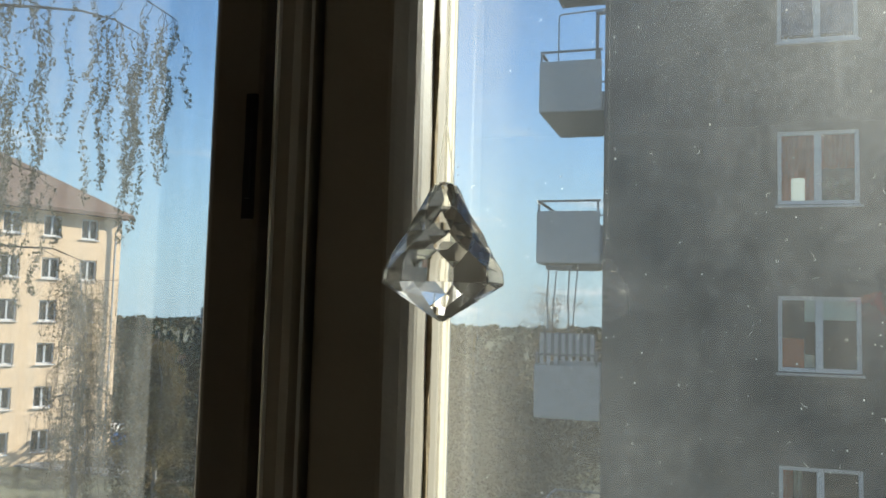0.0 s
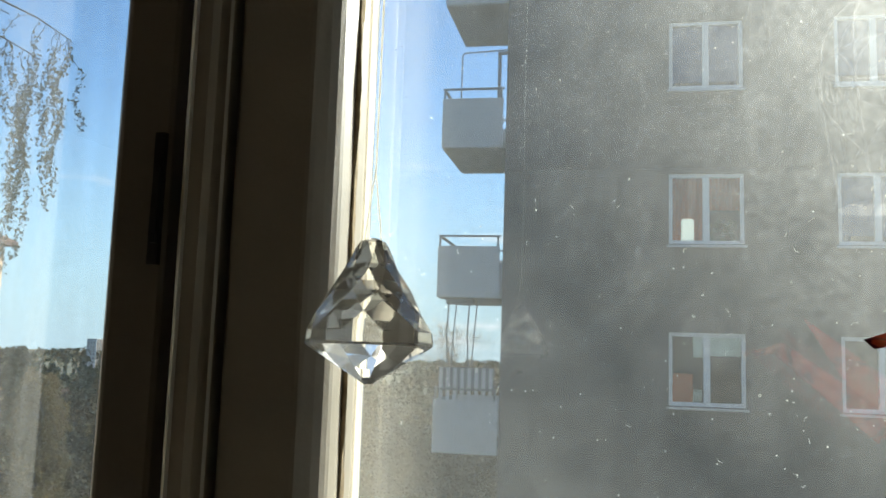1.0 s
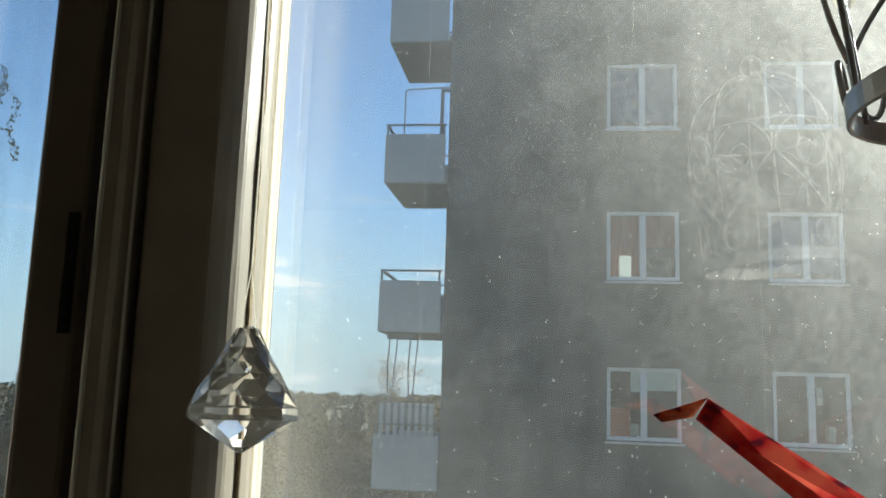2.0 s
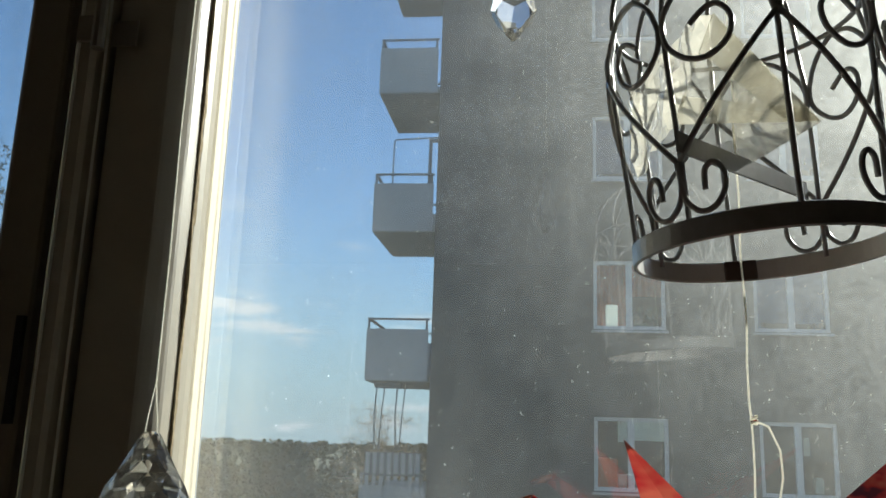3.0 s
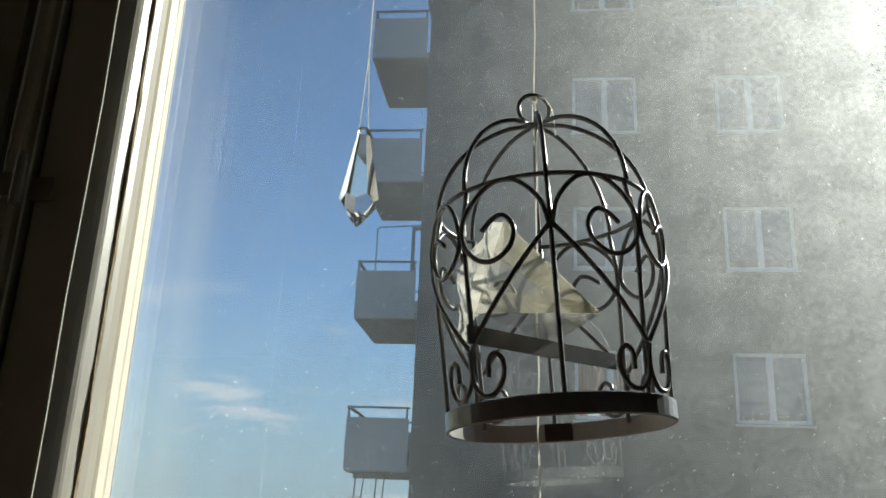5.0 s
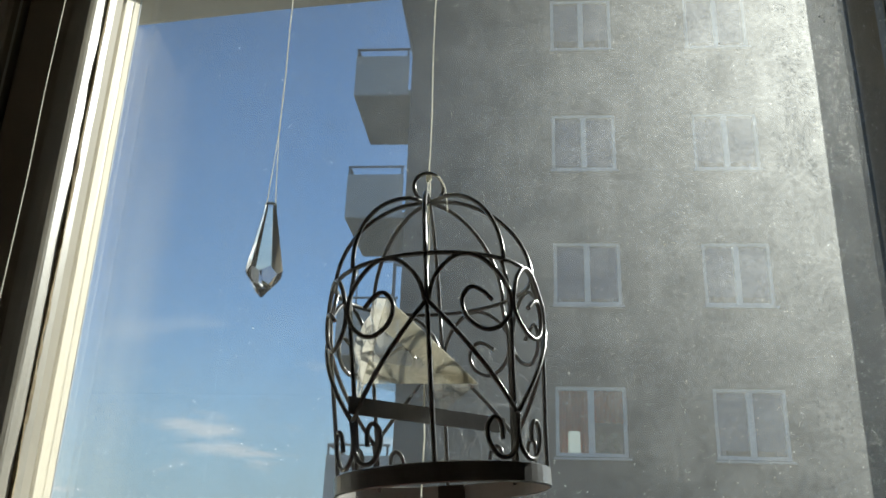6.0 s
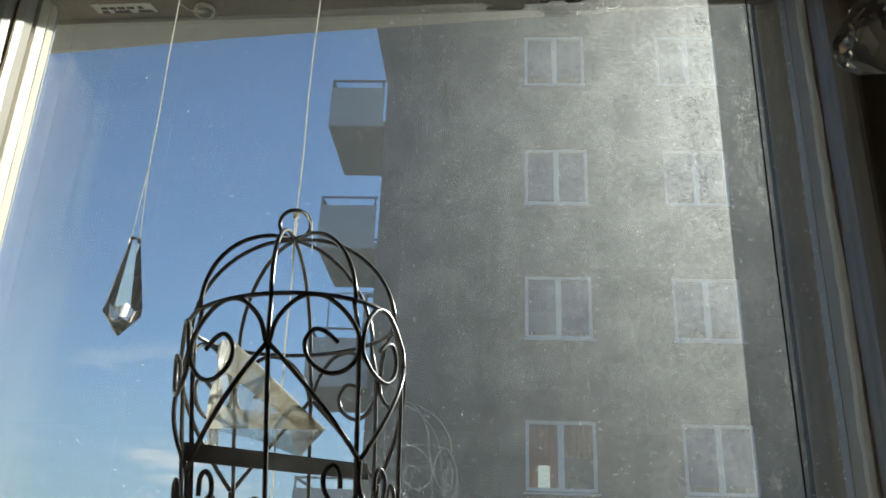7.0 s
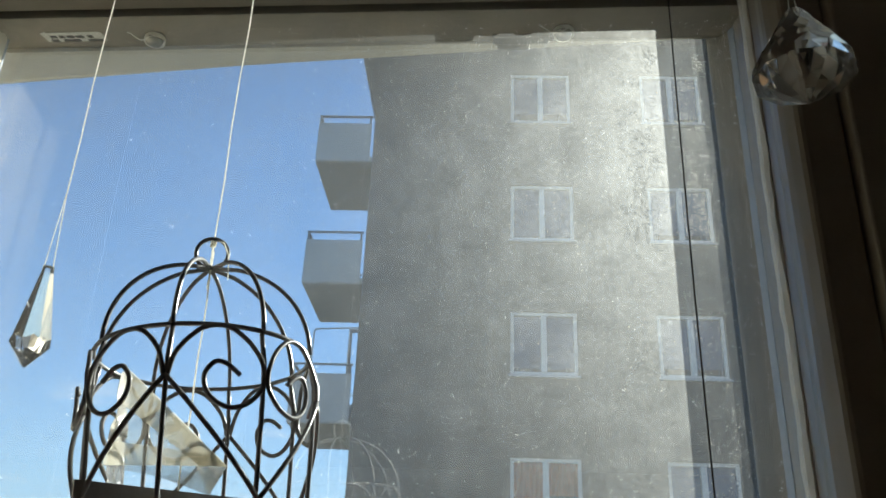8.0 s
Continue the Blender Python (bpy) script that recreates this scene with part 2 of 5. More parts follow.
TIN = shader("window_sheet_metal", (0.45, 0.46, 0.48), 0.4, 0.4, vary=0.1, fine=60)
# Dark surface for house cores and slabs; unlit rooms' gloom is in its colour.
ROOM_GLOOM = shader("room_gloom_dark", (0.09, 0.085, 0.085), 0.9, vary=0.4, scale=1.2, fine=6, bump=0)
BLIND = shader("cream_blind", (0.78, 0.74, 0.58), 0.8, vary=0.06, scale=3, fine=80)
CURTAIN = shader("rust_curtain", (0.74, 0.19, 0.08), 0.9, vary=0.25, scale=5, fine=60)
GREEN_PLANT = shader("houseplant", (0.06, 0.11, 0.05), 0.6, vary=0.4, scale=14, fine=60)
OCHRE = shader("peach_render", (0.80, 0.58, 0.38), 0.9, vary=0.10, scale=0.5, fine=9, bump=0.15)
TILE = shader("brown_roof_tile", (0.13, 0.080, 0.058), 0.8, vary=0.25, scale=1.2, fine=9, bump=0.4)
GRASS = shader("ground_grass", (0.085, 0.095, 0.045), 0.95, vary=0.45, scale=0.12, fine=3.5, bump=0.4, stain=(0.10, 0.085, 0.06))
ASPHALT = shader("asphalt", (0.055, 0.055, 0.057), 0.85, vary=0.2, scale=0.8, fine=30)
BARK = shader("birch_bark", (0.34, 0.32, 0.30), 0.9, vary=0.5, scale=7, fine=40, bump=0.4, stain=(0.05, 0.045, 0.04))
TWIG = shader("twig_bark", (0.10, 0.075, 0.06), 0.9, vary=0.3, scale=12, fine=60)
LEAF_BIRCH = leaf_shader("birch_leaves", (0.15, 0.14, 0.08), (0.24, 0.20, 0.12), (0.30, 0.26, 0.13), 0.45)
LEAF_TAN = leaf_shader("tan_leaves", (0.22, 0.175, 0.11), (0.36, 0.28, 0.18), (0.34, 0.26, 0.15), 0.4)
LEAF_OLIVE = leaf_shader("olive_leaves", (0.06, 0.06, 0.026), (0.19, 0.145, 0.07), (0.18, 0.14, 0.06), 0.3, 0.35)
LEAF_PINE = leaf_shader("pine_needles", (0.014, 0.024, 0.012), (0.036, 0.045, 0.020), (0.03, 0.04, 0.014), 0.12, 0.05)
LEAF_AUTUMN = leaf_shader("autumn_leaves", (0.040, 0.036, 0.016), (0.085, 0.060, 0.024), (0.07, 0.055, 0.02), 0.12, 0.06)
IRON = shader("grey_enamelled_iron", (0.29, 0.285, 0.28), 0.27, 0.0, vary=0.3, scale=60, fine=900, bump=0.08, spec=1.0)
IRON_PALE = shader("worn_white_enamel", (0.50, 0.47, 0.44), 0.4, 0.1, vary=0.2, scale=70, fine=700)
COTTON = leaf_shader("white_cotton", (0.72, 0.70, 0.62), (0.82, 0.80, 0.72), (0.97, 0.95, 0.88), 0.85)
GRIME = leaf_shader("grime", (0.70, 0.69, 0.62), (0.85, 0.84, 0.80), (0.9, 0.89, 0.85), 0.6)
FIBRE = leaf_shader("lint", (0.70, 0.69, 0.62), (0.85, 0.84, 0.80), (0.9, 0.89, 0.85), 0.8)
STICKER = shader("paper_sticker", (0.66, 0.64, 0.58), 0.6, vary=0.12, scale=60, fine=600)
INK = shader("printed_ink", (0.05, 0.05, 0.05), 0.6, vary=0.1, fine=400)
CAR_BLUE = shader("blue_car_paint", (0.03, 0.09, 0.30), 0.25, 0.2, vary=0.1, fine=30)
CAR_WHITE = shader("white_car_paint", (0.7, 0.7, 0.68), 0.3, vary=0.05, fine=30)
RUBBER = shader("tyre_rubber", (0.02, 0.02, 0.02), 0.8, vary=0.2, fine=60)
GLASS_DUSTY = pane_glass("dusty_glass", 0.145, speck=0.6, wipe=0.06, ior=2.75)
GLASS_STREAKED = pane_glass("streaked_glass", 0.12, wipe=0.45, soft_share=0.5)
GLASS_OUTER = pane_glass("outer_glass", 0.03, wipe=0.05, ior=1.7)
# Blue tint helps imitate sky mirrored in the house's panes.
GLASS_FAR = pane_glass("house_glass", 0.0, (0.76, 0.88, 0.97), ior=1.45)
CRYSTAL = cut_crystal("cut_crystal")
FILM = thin_film("clear_film", 0.22, 0.42)
FILM_MILKY = thin_film("creased_film", 0.50, 0.72, 1.35, 0.2)
FILM_CLOUDY = thin_film("crumpled_film", 0.58, 0.86, 1.28, 0.25)
FILM_CLEAR = thin_film("smooth_clear_film", 0.03, 0.10)
RED_PAPER = paper("red_paper", (0.55, 0.035, 0.04), (0.66, 0.17, 0.11), 90.0)


# ---- builders ----
def thing(name, place, label, category, group="", kind="", turn=None):
    e = new(name)
    e.empty_display_size = 0.05
    e.matrix_world = Matrix.Translation(place) @ (turn or Matrix())
    return tagged(e, label, category, group, kind)


def mesh_of(name, bm, mats, smooth=False):
    me = bpy.data.meshes.new(name)
    if len(bm.faces) > 1:
        bmesh.ops.recalc_face_normals(bm, faces=bm.faces)
    bm.to_mesh(me)
    bm.free()
    for m in mats if isinstance(mats, (list, tuple)) else [mats]:
        me.materials.append(m)
    if smooth:
        for p in me.polygons:
            p.use_smooth = True
    return me


def part(name, bm, material, parent, label="", smooth=False, kind=""):
    ob = new(name, mesh_of(name, bm, material, smooth))
    ob.parent = parent
    return tagged(ob, label, "", "", kind)


def single(name, bm, material, label, category, group="", kind="", smooth=False, place=(0, 0, 0)):
    ob = new(name, mesh_of(name, bm, material, smooth))
    ob.location = place
    return tagged(ob, label, category, group, kind)


def add_box(bm, x0, x1, y0, y1, z0, z1, bevel=0.0, m=None):
    made = bmesh.ops.create_cube(bm, size=1.0)["verts"]
    for v in made:
        v.co = Vector((x0 + (v.co.x + 0.5) * (x1 - x0), y0 + (v.co.y + 0.5) * (y1 - y0), z0 + (v.co.z + 0.5) * (z1 - z0)))
    if bevel:
        edges = list({e for v in made for e in v.link_edges})
        done = bmesh.ops.bevel(bm, geom=edges, offset=bevel, segments=2, profile=0.5, affect="EDGES")
        made = list({v for f in done["faces"] for v in f.verts} | {v for v in made if v.is_valid})
    if m is not None:
        bmesh.ops.transform(bm, matrix=m, verts=made)
    return made


def box(x0, x1, y0, y1, z0, z1, bevel=0.0):
    bm = bmesh.new()
    add_box(bm, x0, x1, y0, y1, z0, z1, bevel)
    return bm


def add_tube(bm, pts, r, sides=6, taper=1.0, closed=False):
    """A round bar along points; taper: the end's share of the radius."""
    pts = [Vector(p) for p in pts]
    n = len(pts)
    rings, side = [], None
    for i, p in enumerate(pts):
        a = pts[(i - 1) % n] if closed or i else p
        b = pts[(i + 1) % n] if closed or i < n - 1 else p
        d = (b - a).normalized()
        if side is None:
            side = d.orthogonal().normalized()
        side = (side - d * side.dot(d)).normalized()
        up = d.cross(side)
        rr = r * (1 + (taper - 1) * i / max(1, n - 1))
        rings.append([bm.verts.new(p + rr * (math.cos(k * 2 * math.pi / sides) * side + math.sin(k * 2 * math.pi / sides) * up)) for k in range(sides)])
    for i in range(n if closed else n - 1):
        a, b = rings[i], rings[(i + 1) % n]
        off = 0
        if closed and i == n - 1:
            off = min(range(sides), key=lambda k: (b[k].co - a[0].co).length)
        for k in range(sides):
            bm.faces.new((a[k], a[(k + 1) % sides], b[(k + 1 + off) % sides], b[(k + off) % sides]))
    if not closed:
        bm.faces.new(rings[0][::-1])
        bm.faces.new(rings[-1])


def tube(pts, r, sides=6, taper=1.0, closed=False):
    bm = bmesh.new()
    add_tube(bm, pts, r, sides, taper, closed)
    return bm


def profile(points, axis, a, b, bevel_noise=0.0, steps=1):
    """Extrudes a closed outline. axis 'z': points are (x, y); axis 'x': points are (y, z)."""
    bm = bmesh.new()
    rings = []
    for i in range(steps + 1):
        s = a + (b - a) * i / steps
        ring = []
        for j, (p, q) in enumerate(points):
            w = bevel_noise * (noise.noise((s * 23, j * 3.7, 0.3)) + 0.6 * noise.noise((s * 71, j * 1.3, 4.1))) if bevel_noise else 0
            ring.append(bm.verts.new((p + w, q, s) if axis == "z" else (s, p, q + w)))
        rings.append(ring)
    n = len(points)
    for r0, r1 in zip(rings, rings[1:]):
        for k in range(n):
            bm.faces.new((r0[k], r0[(k + 1) % n], r1[(k + 1) % n], r1[k]))
    bm.faces.new(rings[0][::-1])
    bm.faces.new(rings[-1])
    return bm


def wall_with_holes(x0, x1, z0, z1, y0, y1, holes):
    """An upright wall with thickness and rectangular openings (x0, x1, z0, z1) through it."""
    xs = sorted({x0, x1, *(h[0] for h in holes), *(h[1] for h in holes)})
    zs = sorted({z0, z1, *(h[2] for h in holes), *(h[3] for h in holes)})
    bm = bmesh.new()
    grid = {}

    def vert(i, k, y):
        if (i, k, y) not in grid:
            grid[i, k, y] = bm.verts.new((xs[i], y, zs[k]))
        return grid[i, k, y]

    def solid(i, k):
        if not (0 <= i < len(xs) - 1 and 0 <= k < len(zs) - 1):
            return False
        cx, cz = (xs[i] + xs[i + 1]) / 2, (zs[k] + zs[k + 1]) / 2
        return not any(h[0] < cx < h[1] and h[2] < cz < h[3] for h in holes)

    for i in range(len(xs) - 1):
        for k in range(len(zs) - 1):
            if not solid(i, k):
                continue
            for y in (y0, y1):
                bm.faces.new((vert(i, k, y), vert(i + 1, k, y), vert(i + 1, k + 1, y), vert(i, k + 1, y)))
            for di, dk, ends in ((-1, 0, ((i, k), (i, k + 1))), (1, 0, ((i + 1, k), (i + 1, k + 1))), (0, -1, ((i, k), (i + 1, k))), (0, 1, ((i, k + 1), (i + 1, k + 1)))):
                if not solid(i + di, k + dk):
                    (a, b), (c, d) = ends
                    bm.faces.new((vert(a, b, y0), vert(c, d, y0), vert(c, d, y1), vert(a, b, y1)))
    return bm


def quad_leaf(bm, c, size, rng, droop=0.0):
    d = Vector((rng.gauss(0, 1), rng.gauss(0, 1), rng.gauss(0, 0.7) - droop)).normalized()
    s = d.orthogonal().normalized()
    s = (Matrix.Rotation(rng.uniform(0, 6.28), 3, d) @ s) * size * 0.32
    c = Vector(c)
    d = d * size * 0.5
    bm.faces.new([bm.verts.new(p) for p in (c - d, c + s, c + d, c - s)])


# ---- room and window wall ----
GROUND = -8.2
X0, X1, ZB, ZT = -1.02, 0.60, 1.02, 2.30      # the window's opening in the wall
single("wall_window", wall_with_holes(-2.4, 2.0, -8.2, 6.5, -0.10, 0.07, [(X0, X1, ZB, ZT)]), WALLPAPER, "painted wall round the window opening", "wall", kind="structure")
single("wall_left", box(-2.5, -2.4, -3.6, -0.10, 0, 2.5), WALLPAPER, "plain painted side wall of the dim room", "wall", kind="structure")
single("wall_right", box(2.0, 2.1, -3.6, -0.10, 0, 2.5), WALLPAPER, "plain painted side wall of the dim room", "wall", kind="structure")
single("wall_back", box(-2.5, 2.1, -3.7, -3.6, 0, 2.5), WALLPAPER, "plain painted back wall of the dim room", "wall", kind="structure")
single("floor", box(-2.5, 2.1, -3.7, -0.10, -0.1, 0), OAK, "dark wooden floor of the room", "floor", kind="structure")
single("ceiling", box(-2.5, 2.1, -3.7, -0.10, 2.5, 2.6), CEILING, "plain pale ceiling of the room", "ceiling", kind="structure")
single("window_sill", box(X0, X1, -0.26, -0.075, ZB - 0.035, ZB, 0.004), CREAM, "cream painted wooden window sill", "sill", kind="structure")

HEAD_IN, HEAD_OUT = 2.205, 2.2195


def stile(side, inner):
    """Outline of a sash's upright, seen from above; side -1: at the left of its glass, 1: at the right."""
    if inner:
        flat = [(-0.043, -0.004), (-0.043, -0.061), (-0.041, -0.063), (-0.0060, -0.063), (-0.0040, -0.0626), (-0.0022, -0.0612), (0.0020, -0.0575), (0.0050, -0.0540), (0.0066, -0.0510), (0.0074, -0.0485), (0.0080, -0.0420), (0.0080, -0.0352), (0.0092, -0.0350), (0.0098, -0.0340), (0.0098, -0.0255), (0.0086, -0.0247), (0.0084, -0.0228), (0.0030, -0.004)]
        if side > 0:
            flat = [(-0.043, -0.004), (-0.043, -0.061), (-0.041, -0.063), (-0.0165, -0.063), (-0.0140, -0.0622), (-0.0117, -0.0600), (-0.0080, -0.0520), (-0.0060, -0.0460), (-0.0062, -0.0380), (-0.0095, -0.0220), (-0.0095, -0.004)]
    else:
        flat = [(-0.043, 0.004), (0.0016, 0.004), (-0.0018, 0.0200), (-0.0034, 0.0212), (-0.0034, 0.0240), (-0.0026, 0.0252), (-0.0085, 0.0440), (-0.0105, 0.0460), (-0.0110, 0.0500), (-0.0340, 0.0515), (-0.0360, 0.080), (-0.043, 0.080)]
        if side > 0:
            flat = [(-0.043, 0.004), (-0.0070, 0.004), (-0.0100, 0.0400), (-0.0108, 0.0445), (-0.0088, 0.0520), (0.0040, 0.0780), (0.0043, 0.080), (-0.043, 0.080)]
    return flat if side < 0 else [(-p, q) for p, q in flat][::-1]


def casement(name, left, right, label, inner_glass):
    """One window: inner and outer sash with uprights and rails, three panes, putty line; left and right are the inner sash's daylight edges."""
    w = thing(name, ((left + right) / 2, 0, ZB), label, "window", kind="structure")
    cx = (left + right) / 2
    for s, x in ((-1, left - cx), (1, right - cx)):
        for inner in (True, False):
            pts = [(x + p, q) for p, q in stile(s, inner)]
            # Right stiles take the darker cream, standing in for their lack of sun.
            part("sash_stile", profile(pts, "z", 0.0, ZT - ZB - 0.01, 0.00025, 30), SHADED_CREAM if s > 0 else AGED if inner else CREAM, w)
        if s < 0:
            bead, seal = [(x + 0.0070, -0.0362), (x + 0.0070, -0.0335), (x + 0.0094, -0.0335), (x + 0.0099, -0.0364)], [(x - 0.0106, 0.0445), (x - 0.0080, 0.0445), (x - 0.0094, 0.0485), (x - 0.0112, 0.0485)]
        else:
            bead, seal = [(x + 0.0043, 0.0038), (x + 0.0092, 0.0034), (x + 0.0097, -0.0046), (x + 0.0082, -0.0048)], [(x + 0.0078, 0.0528), (x + 0.0102, 0.0440), (x + 0.0130, 0.0440), (x + 0.0110, 0.0528)]
        part("putty_line", profile(bead, "z", 0.04, HEAD_IN - ZB + 0.02, 0.0013, 240), PUTTY if s < 0 else WHITE, w, "cracked yellowed putty" if s < 0 else "uneven pale putty")
        part("glazing_gasket", profile(seal, "z", 0.04, HEAD_OUT - ZB, 0, 1), GASKET, w)
    wide = (right - left) / 2
    part("sash_rail", profile([(-0.004, HEAD_IN - ZB + 0.002), (-0.026, HEAD_IN - ZB + 0.001), (-0.045, HEAD_IN - ZB), (-0.060, HEAD_IN - ZB + 0.003), (-0.068, HEAD_IN - ZB + 0.010), (-0.068, ZT - ZB - 0.012), (-0.004, ZT - ZB - 0.012)], "x", -wide, wide, 0.0004, 40), SHADED_CREAM, w)
    part("sash_rail", profile([(0.004, 2.2050 - ZB), (0.028, 2.2090 - ZB), (0.030, 2.2125 - ZB), (0.064, HEAD_OUT - ZB), (0.064, ZT - ZB - 0.012), (0.004, ZT - ZB - 0.012)], "x", -wide - 0.034, wide + 0.010, 0.0004, 40), SHADED_CREAM, w)
    for y0, y1, mat in ((-0.068, -0.004, SHADED_CREAM), (0.004, 0.064, CREAM)):
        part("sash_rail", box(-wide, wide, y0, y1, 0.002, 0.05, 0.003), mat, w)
    for y, mat, n in ((0.0, inner_glass, "dusty inner pane"), (0.060, GLASS_OUTER, ""), (0.072, GLASS_OUTER, "")):
        bm = bmesh.new()
        e = (0.030 if y > 0.065 else 0.004) if y else 0.009
        bm.faces.new([bm.verts.new(p) for p in ((-wide - e, y, 0.03), (wide + e, y, 0.03), (wide + e, y, ZT - ZB - 0.02), (-wide - e, y, ZT - ZB - 0.02))])
        part("pane", bm, mat, w, n)
    return w


casement_1 = casement("window_1", -0.1635, 0.4915, "cream painted double window casement with dusty panes", GLASS_DUSTY)
casement("window_2", -0.955, -0.2835, "second cream casement with streaked panes beside the mullion", GLASS_STREAKED)
# post between the casements, and the fixed frame round them
single("window_mullion", profile([(-0.2285, 0.066), (-0.2285, -0.060), (-0.2265, -0.074), (-0.2230, -0.0765), (-0.2150, -0.0765), (-0.2125, -0.073), (-0.2115, -0.060), (-0.2115, 0.066)], "z", ZB, ZT, 0.0004, 40), AGED, "narrow aged cream wooden post between the casements", "window frame", kind="structure")
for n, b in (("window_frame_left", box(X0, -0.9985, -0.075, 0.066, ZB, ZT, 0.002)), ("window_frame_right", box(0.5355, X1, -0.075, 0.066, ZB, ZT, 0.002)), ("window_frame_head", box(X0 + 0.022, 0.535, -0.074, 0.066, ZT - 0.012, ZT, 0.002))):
    single(n, b, SHADED_CREAM, "aged cream wooden window frame, coloured darker for shade", "window frame", kind="structure")

# hinge of the right-hand casement
hx, hz = -0.2080 - 0.164, 1.884 - ZB
knuckle = part("hinge", tube([(hx, -0.0805, hz - 0.004), (hx, -0.0805, hz + 0.012), (hx, -0.0805, hz + 0.030)], 0.0042, 10), SHADED_CREAM, casement_1, "small painted steel hinge")
part("pin", tube([(hx, -0.0805, hz + 0.030), (hx, -0.0805, hz + 0.034)], 0.0024, 8), SHADED_CREAM, knuckle)
part("leaf", box(hx + 0.002, hx + 0.020, -0.0695, -0.0682, hz + 0.002, hz + 0.020, 0.0008), SHADED_CREAM, knuckle)
part("leaf", box(hx - 0.016, hx - 0.0045, -0.0792, -0.0770, hz + 0.002, hz + 0.020, 0.0008), SHADED_CREAM, knuckle)
# Added white strips: thin bright lines of light beside the post, painted on.
for x in (-0.2090, -0.2225):
    single("bright_line_strip", profile([(x - 0.0007, -0.0765 if x < -0.21 else -0.0680), (x, -0.0785 if x < -0.21 else -0.0702), (x + 0.0007, -0.0765 if x < -0.21 else -0.0680)], "z", ZB, ZT, 0.0001, 30), WHITE, "thin pale strip added as a bright line along the window post", "weather strip", kind="structure")
latch = thing("window_latch", (-0.241, -0.0685, 1.648), "slim black latch strip on the second casement", "latch")
part("strip", profile([(-0.0035, 0), (-0.003, -0.003), (0.0020, -0.003), (0.0025, 0)], "z", 0, 0.064, 0.0007, 8), BLACK, latch)
part("lip", profile([(0.0, -0.003), (0.0, -0.006), (0.002, -0.006), (0.002, -0.003)], "z", 0.010, 0.046, 0.0006, 6), BLACK, latch)

# fittings on the head of the window
sticker = thing("maker_sticker", (-0.104, 0.0385, 2.2128), "small printed paper sticker on the sash head", "sticker", turn=Euler((radians(11.6), 0, 0)).to_matrix().to_4x4())
part("sheet", box(-0.029, 0.029, -0.0075, 0.0095, -0.0008, 0.0, 0.0), STICKER, sticker)
for row, spans in ((0.0065, ((-0.024, -0.017), (-0.012, 0.004), (0.012, 0.026))), (-0.0005, ((-0.022, -0.016), (-0.014, -0.008), (-0.006, 0.001), (0.003, 0.010), (0.014, 0.019)))):
    for a, b in spans:
        part("print_bar", box(a, b, row - 0.0022, row + 0.0022, -0.0014, -0.0009), INK, sticker)


def thread_peg(place, seed):
    """A round peg with thread wound round it and a loose end."""
    rng = random.Random(seed)
    p = thing("thread_peg", place, "small round peg with white thread wound round it", "peg", "pegs on the window head")
    part("peg", tube([(0, 0, 0.004), (0, 0, -0.002), (0, -0.001, -0.008), (0, -0.001, -0.0105)], 0.0085, 14, 0.8), STEEL, p, smooth=True)
    turns = [(0.0092 * math.cos(a * 0.5), 0.0092 * math.sin(a * 0.5), -0.004 - 0.0018 * math.sin(a * 0.13) - 0.00005 * a) for a in range(60)]
    part("winding", tube(turns, 0.0006, 5), COTTON, p)
    x = 0.009
    tail = [(x, 0, -0.005)]
    for i in range(9):
        x -= 0.0035
        tail.append((x, -0.009 - 0.002 * math.sin(i), -0.008 - 0.004 * math.sin(i * 0.5) + rng.uniform(-0.001, 0.001)))
    part("loose_end", tube(tail, 0.0005, 5), COTTON, p)
    return p


thread_peg((-0.026, 0.042, 2.2150), 1)
thread_peg((0.352, 0.042, 2.2150), 2)
catch = thing("window_catch", (0.318, 0.056, 2.2172), "flat dark metal catch under the sash head", "catch")
part("plate", box(-0.030, 0.022, -0.005, 0.006, -0.004, 0.0, 0.001), STEEL, catch)
part("tongue", box(-0.026, 0.004, 0.006, 0.010, -0.0075, -0.003, 0.0008), STEEL, catch)
part("screw_head", tube([(0.014, 0, -0.004), (0.014, 0, -0.0055)], 0.0025, 10), STEEL, catch)

# lint and dust lying on the inner pane
rng = random.Random(5)
bm = bmesh.new()
for i in range(3400):
    x, z = -0.17 + 0.65 * math.sqrt(rng.random()), rng.uniform(1.40, 2.185)
    if rng.random() < 0.3:
        x = min(0.48, 0.30 + abs(rng.gauss(0, 0.14)))
    size, a, bend = rng.uniform(0.0004, 0.0030), rng.uniform(0, 6.28), rng.gauss(0, 1.3)
    pts = []
    for k in range(6):
        pts.append((x, -0.0012, z))
        x, z = x + size / 4 * math.cos(a), z + size / 4 * math.sin(a)
        a += bend * 0.5
    add_tube(bm, pts, rng.uniform(0.00005, 0.00013), 3)
for i in range(3000):
    x, z = -0.15 + 0.634 * math.sqrt(rng.random()), rng.uniform(1.40, 2.185)
    r = abs(rng.gauss(0, 0.00014)) + 0.00010
    add_tube(bm, [(x, -0.001 - r, z - r), (x, -0.001 - r * 1.2, z), (x, -0.001 - r, z + r)], r, 4)
single("window_lint", bm, FIBRE, "pale lint and dust specks stuck to the inner pane", "dust", kind="stuff")
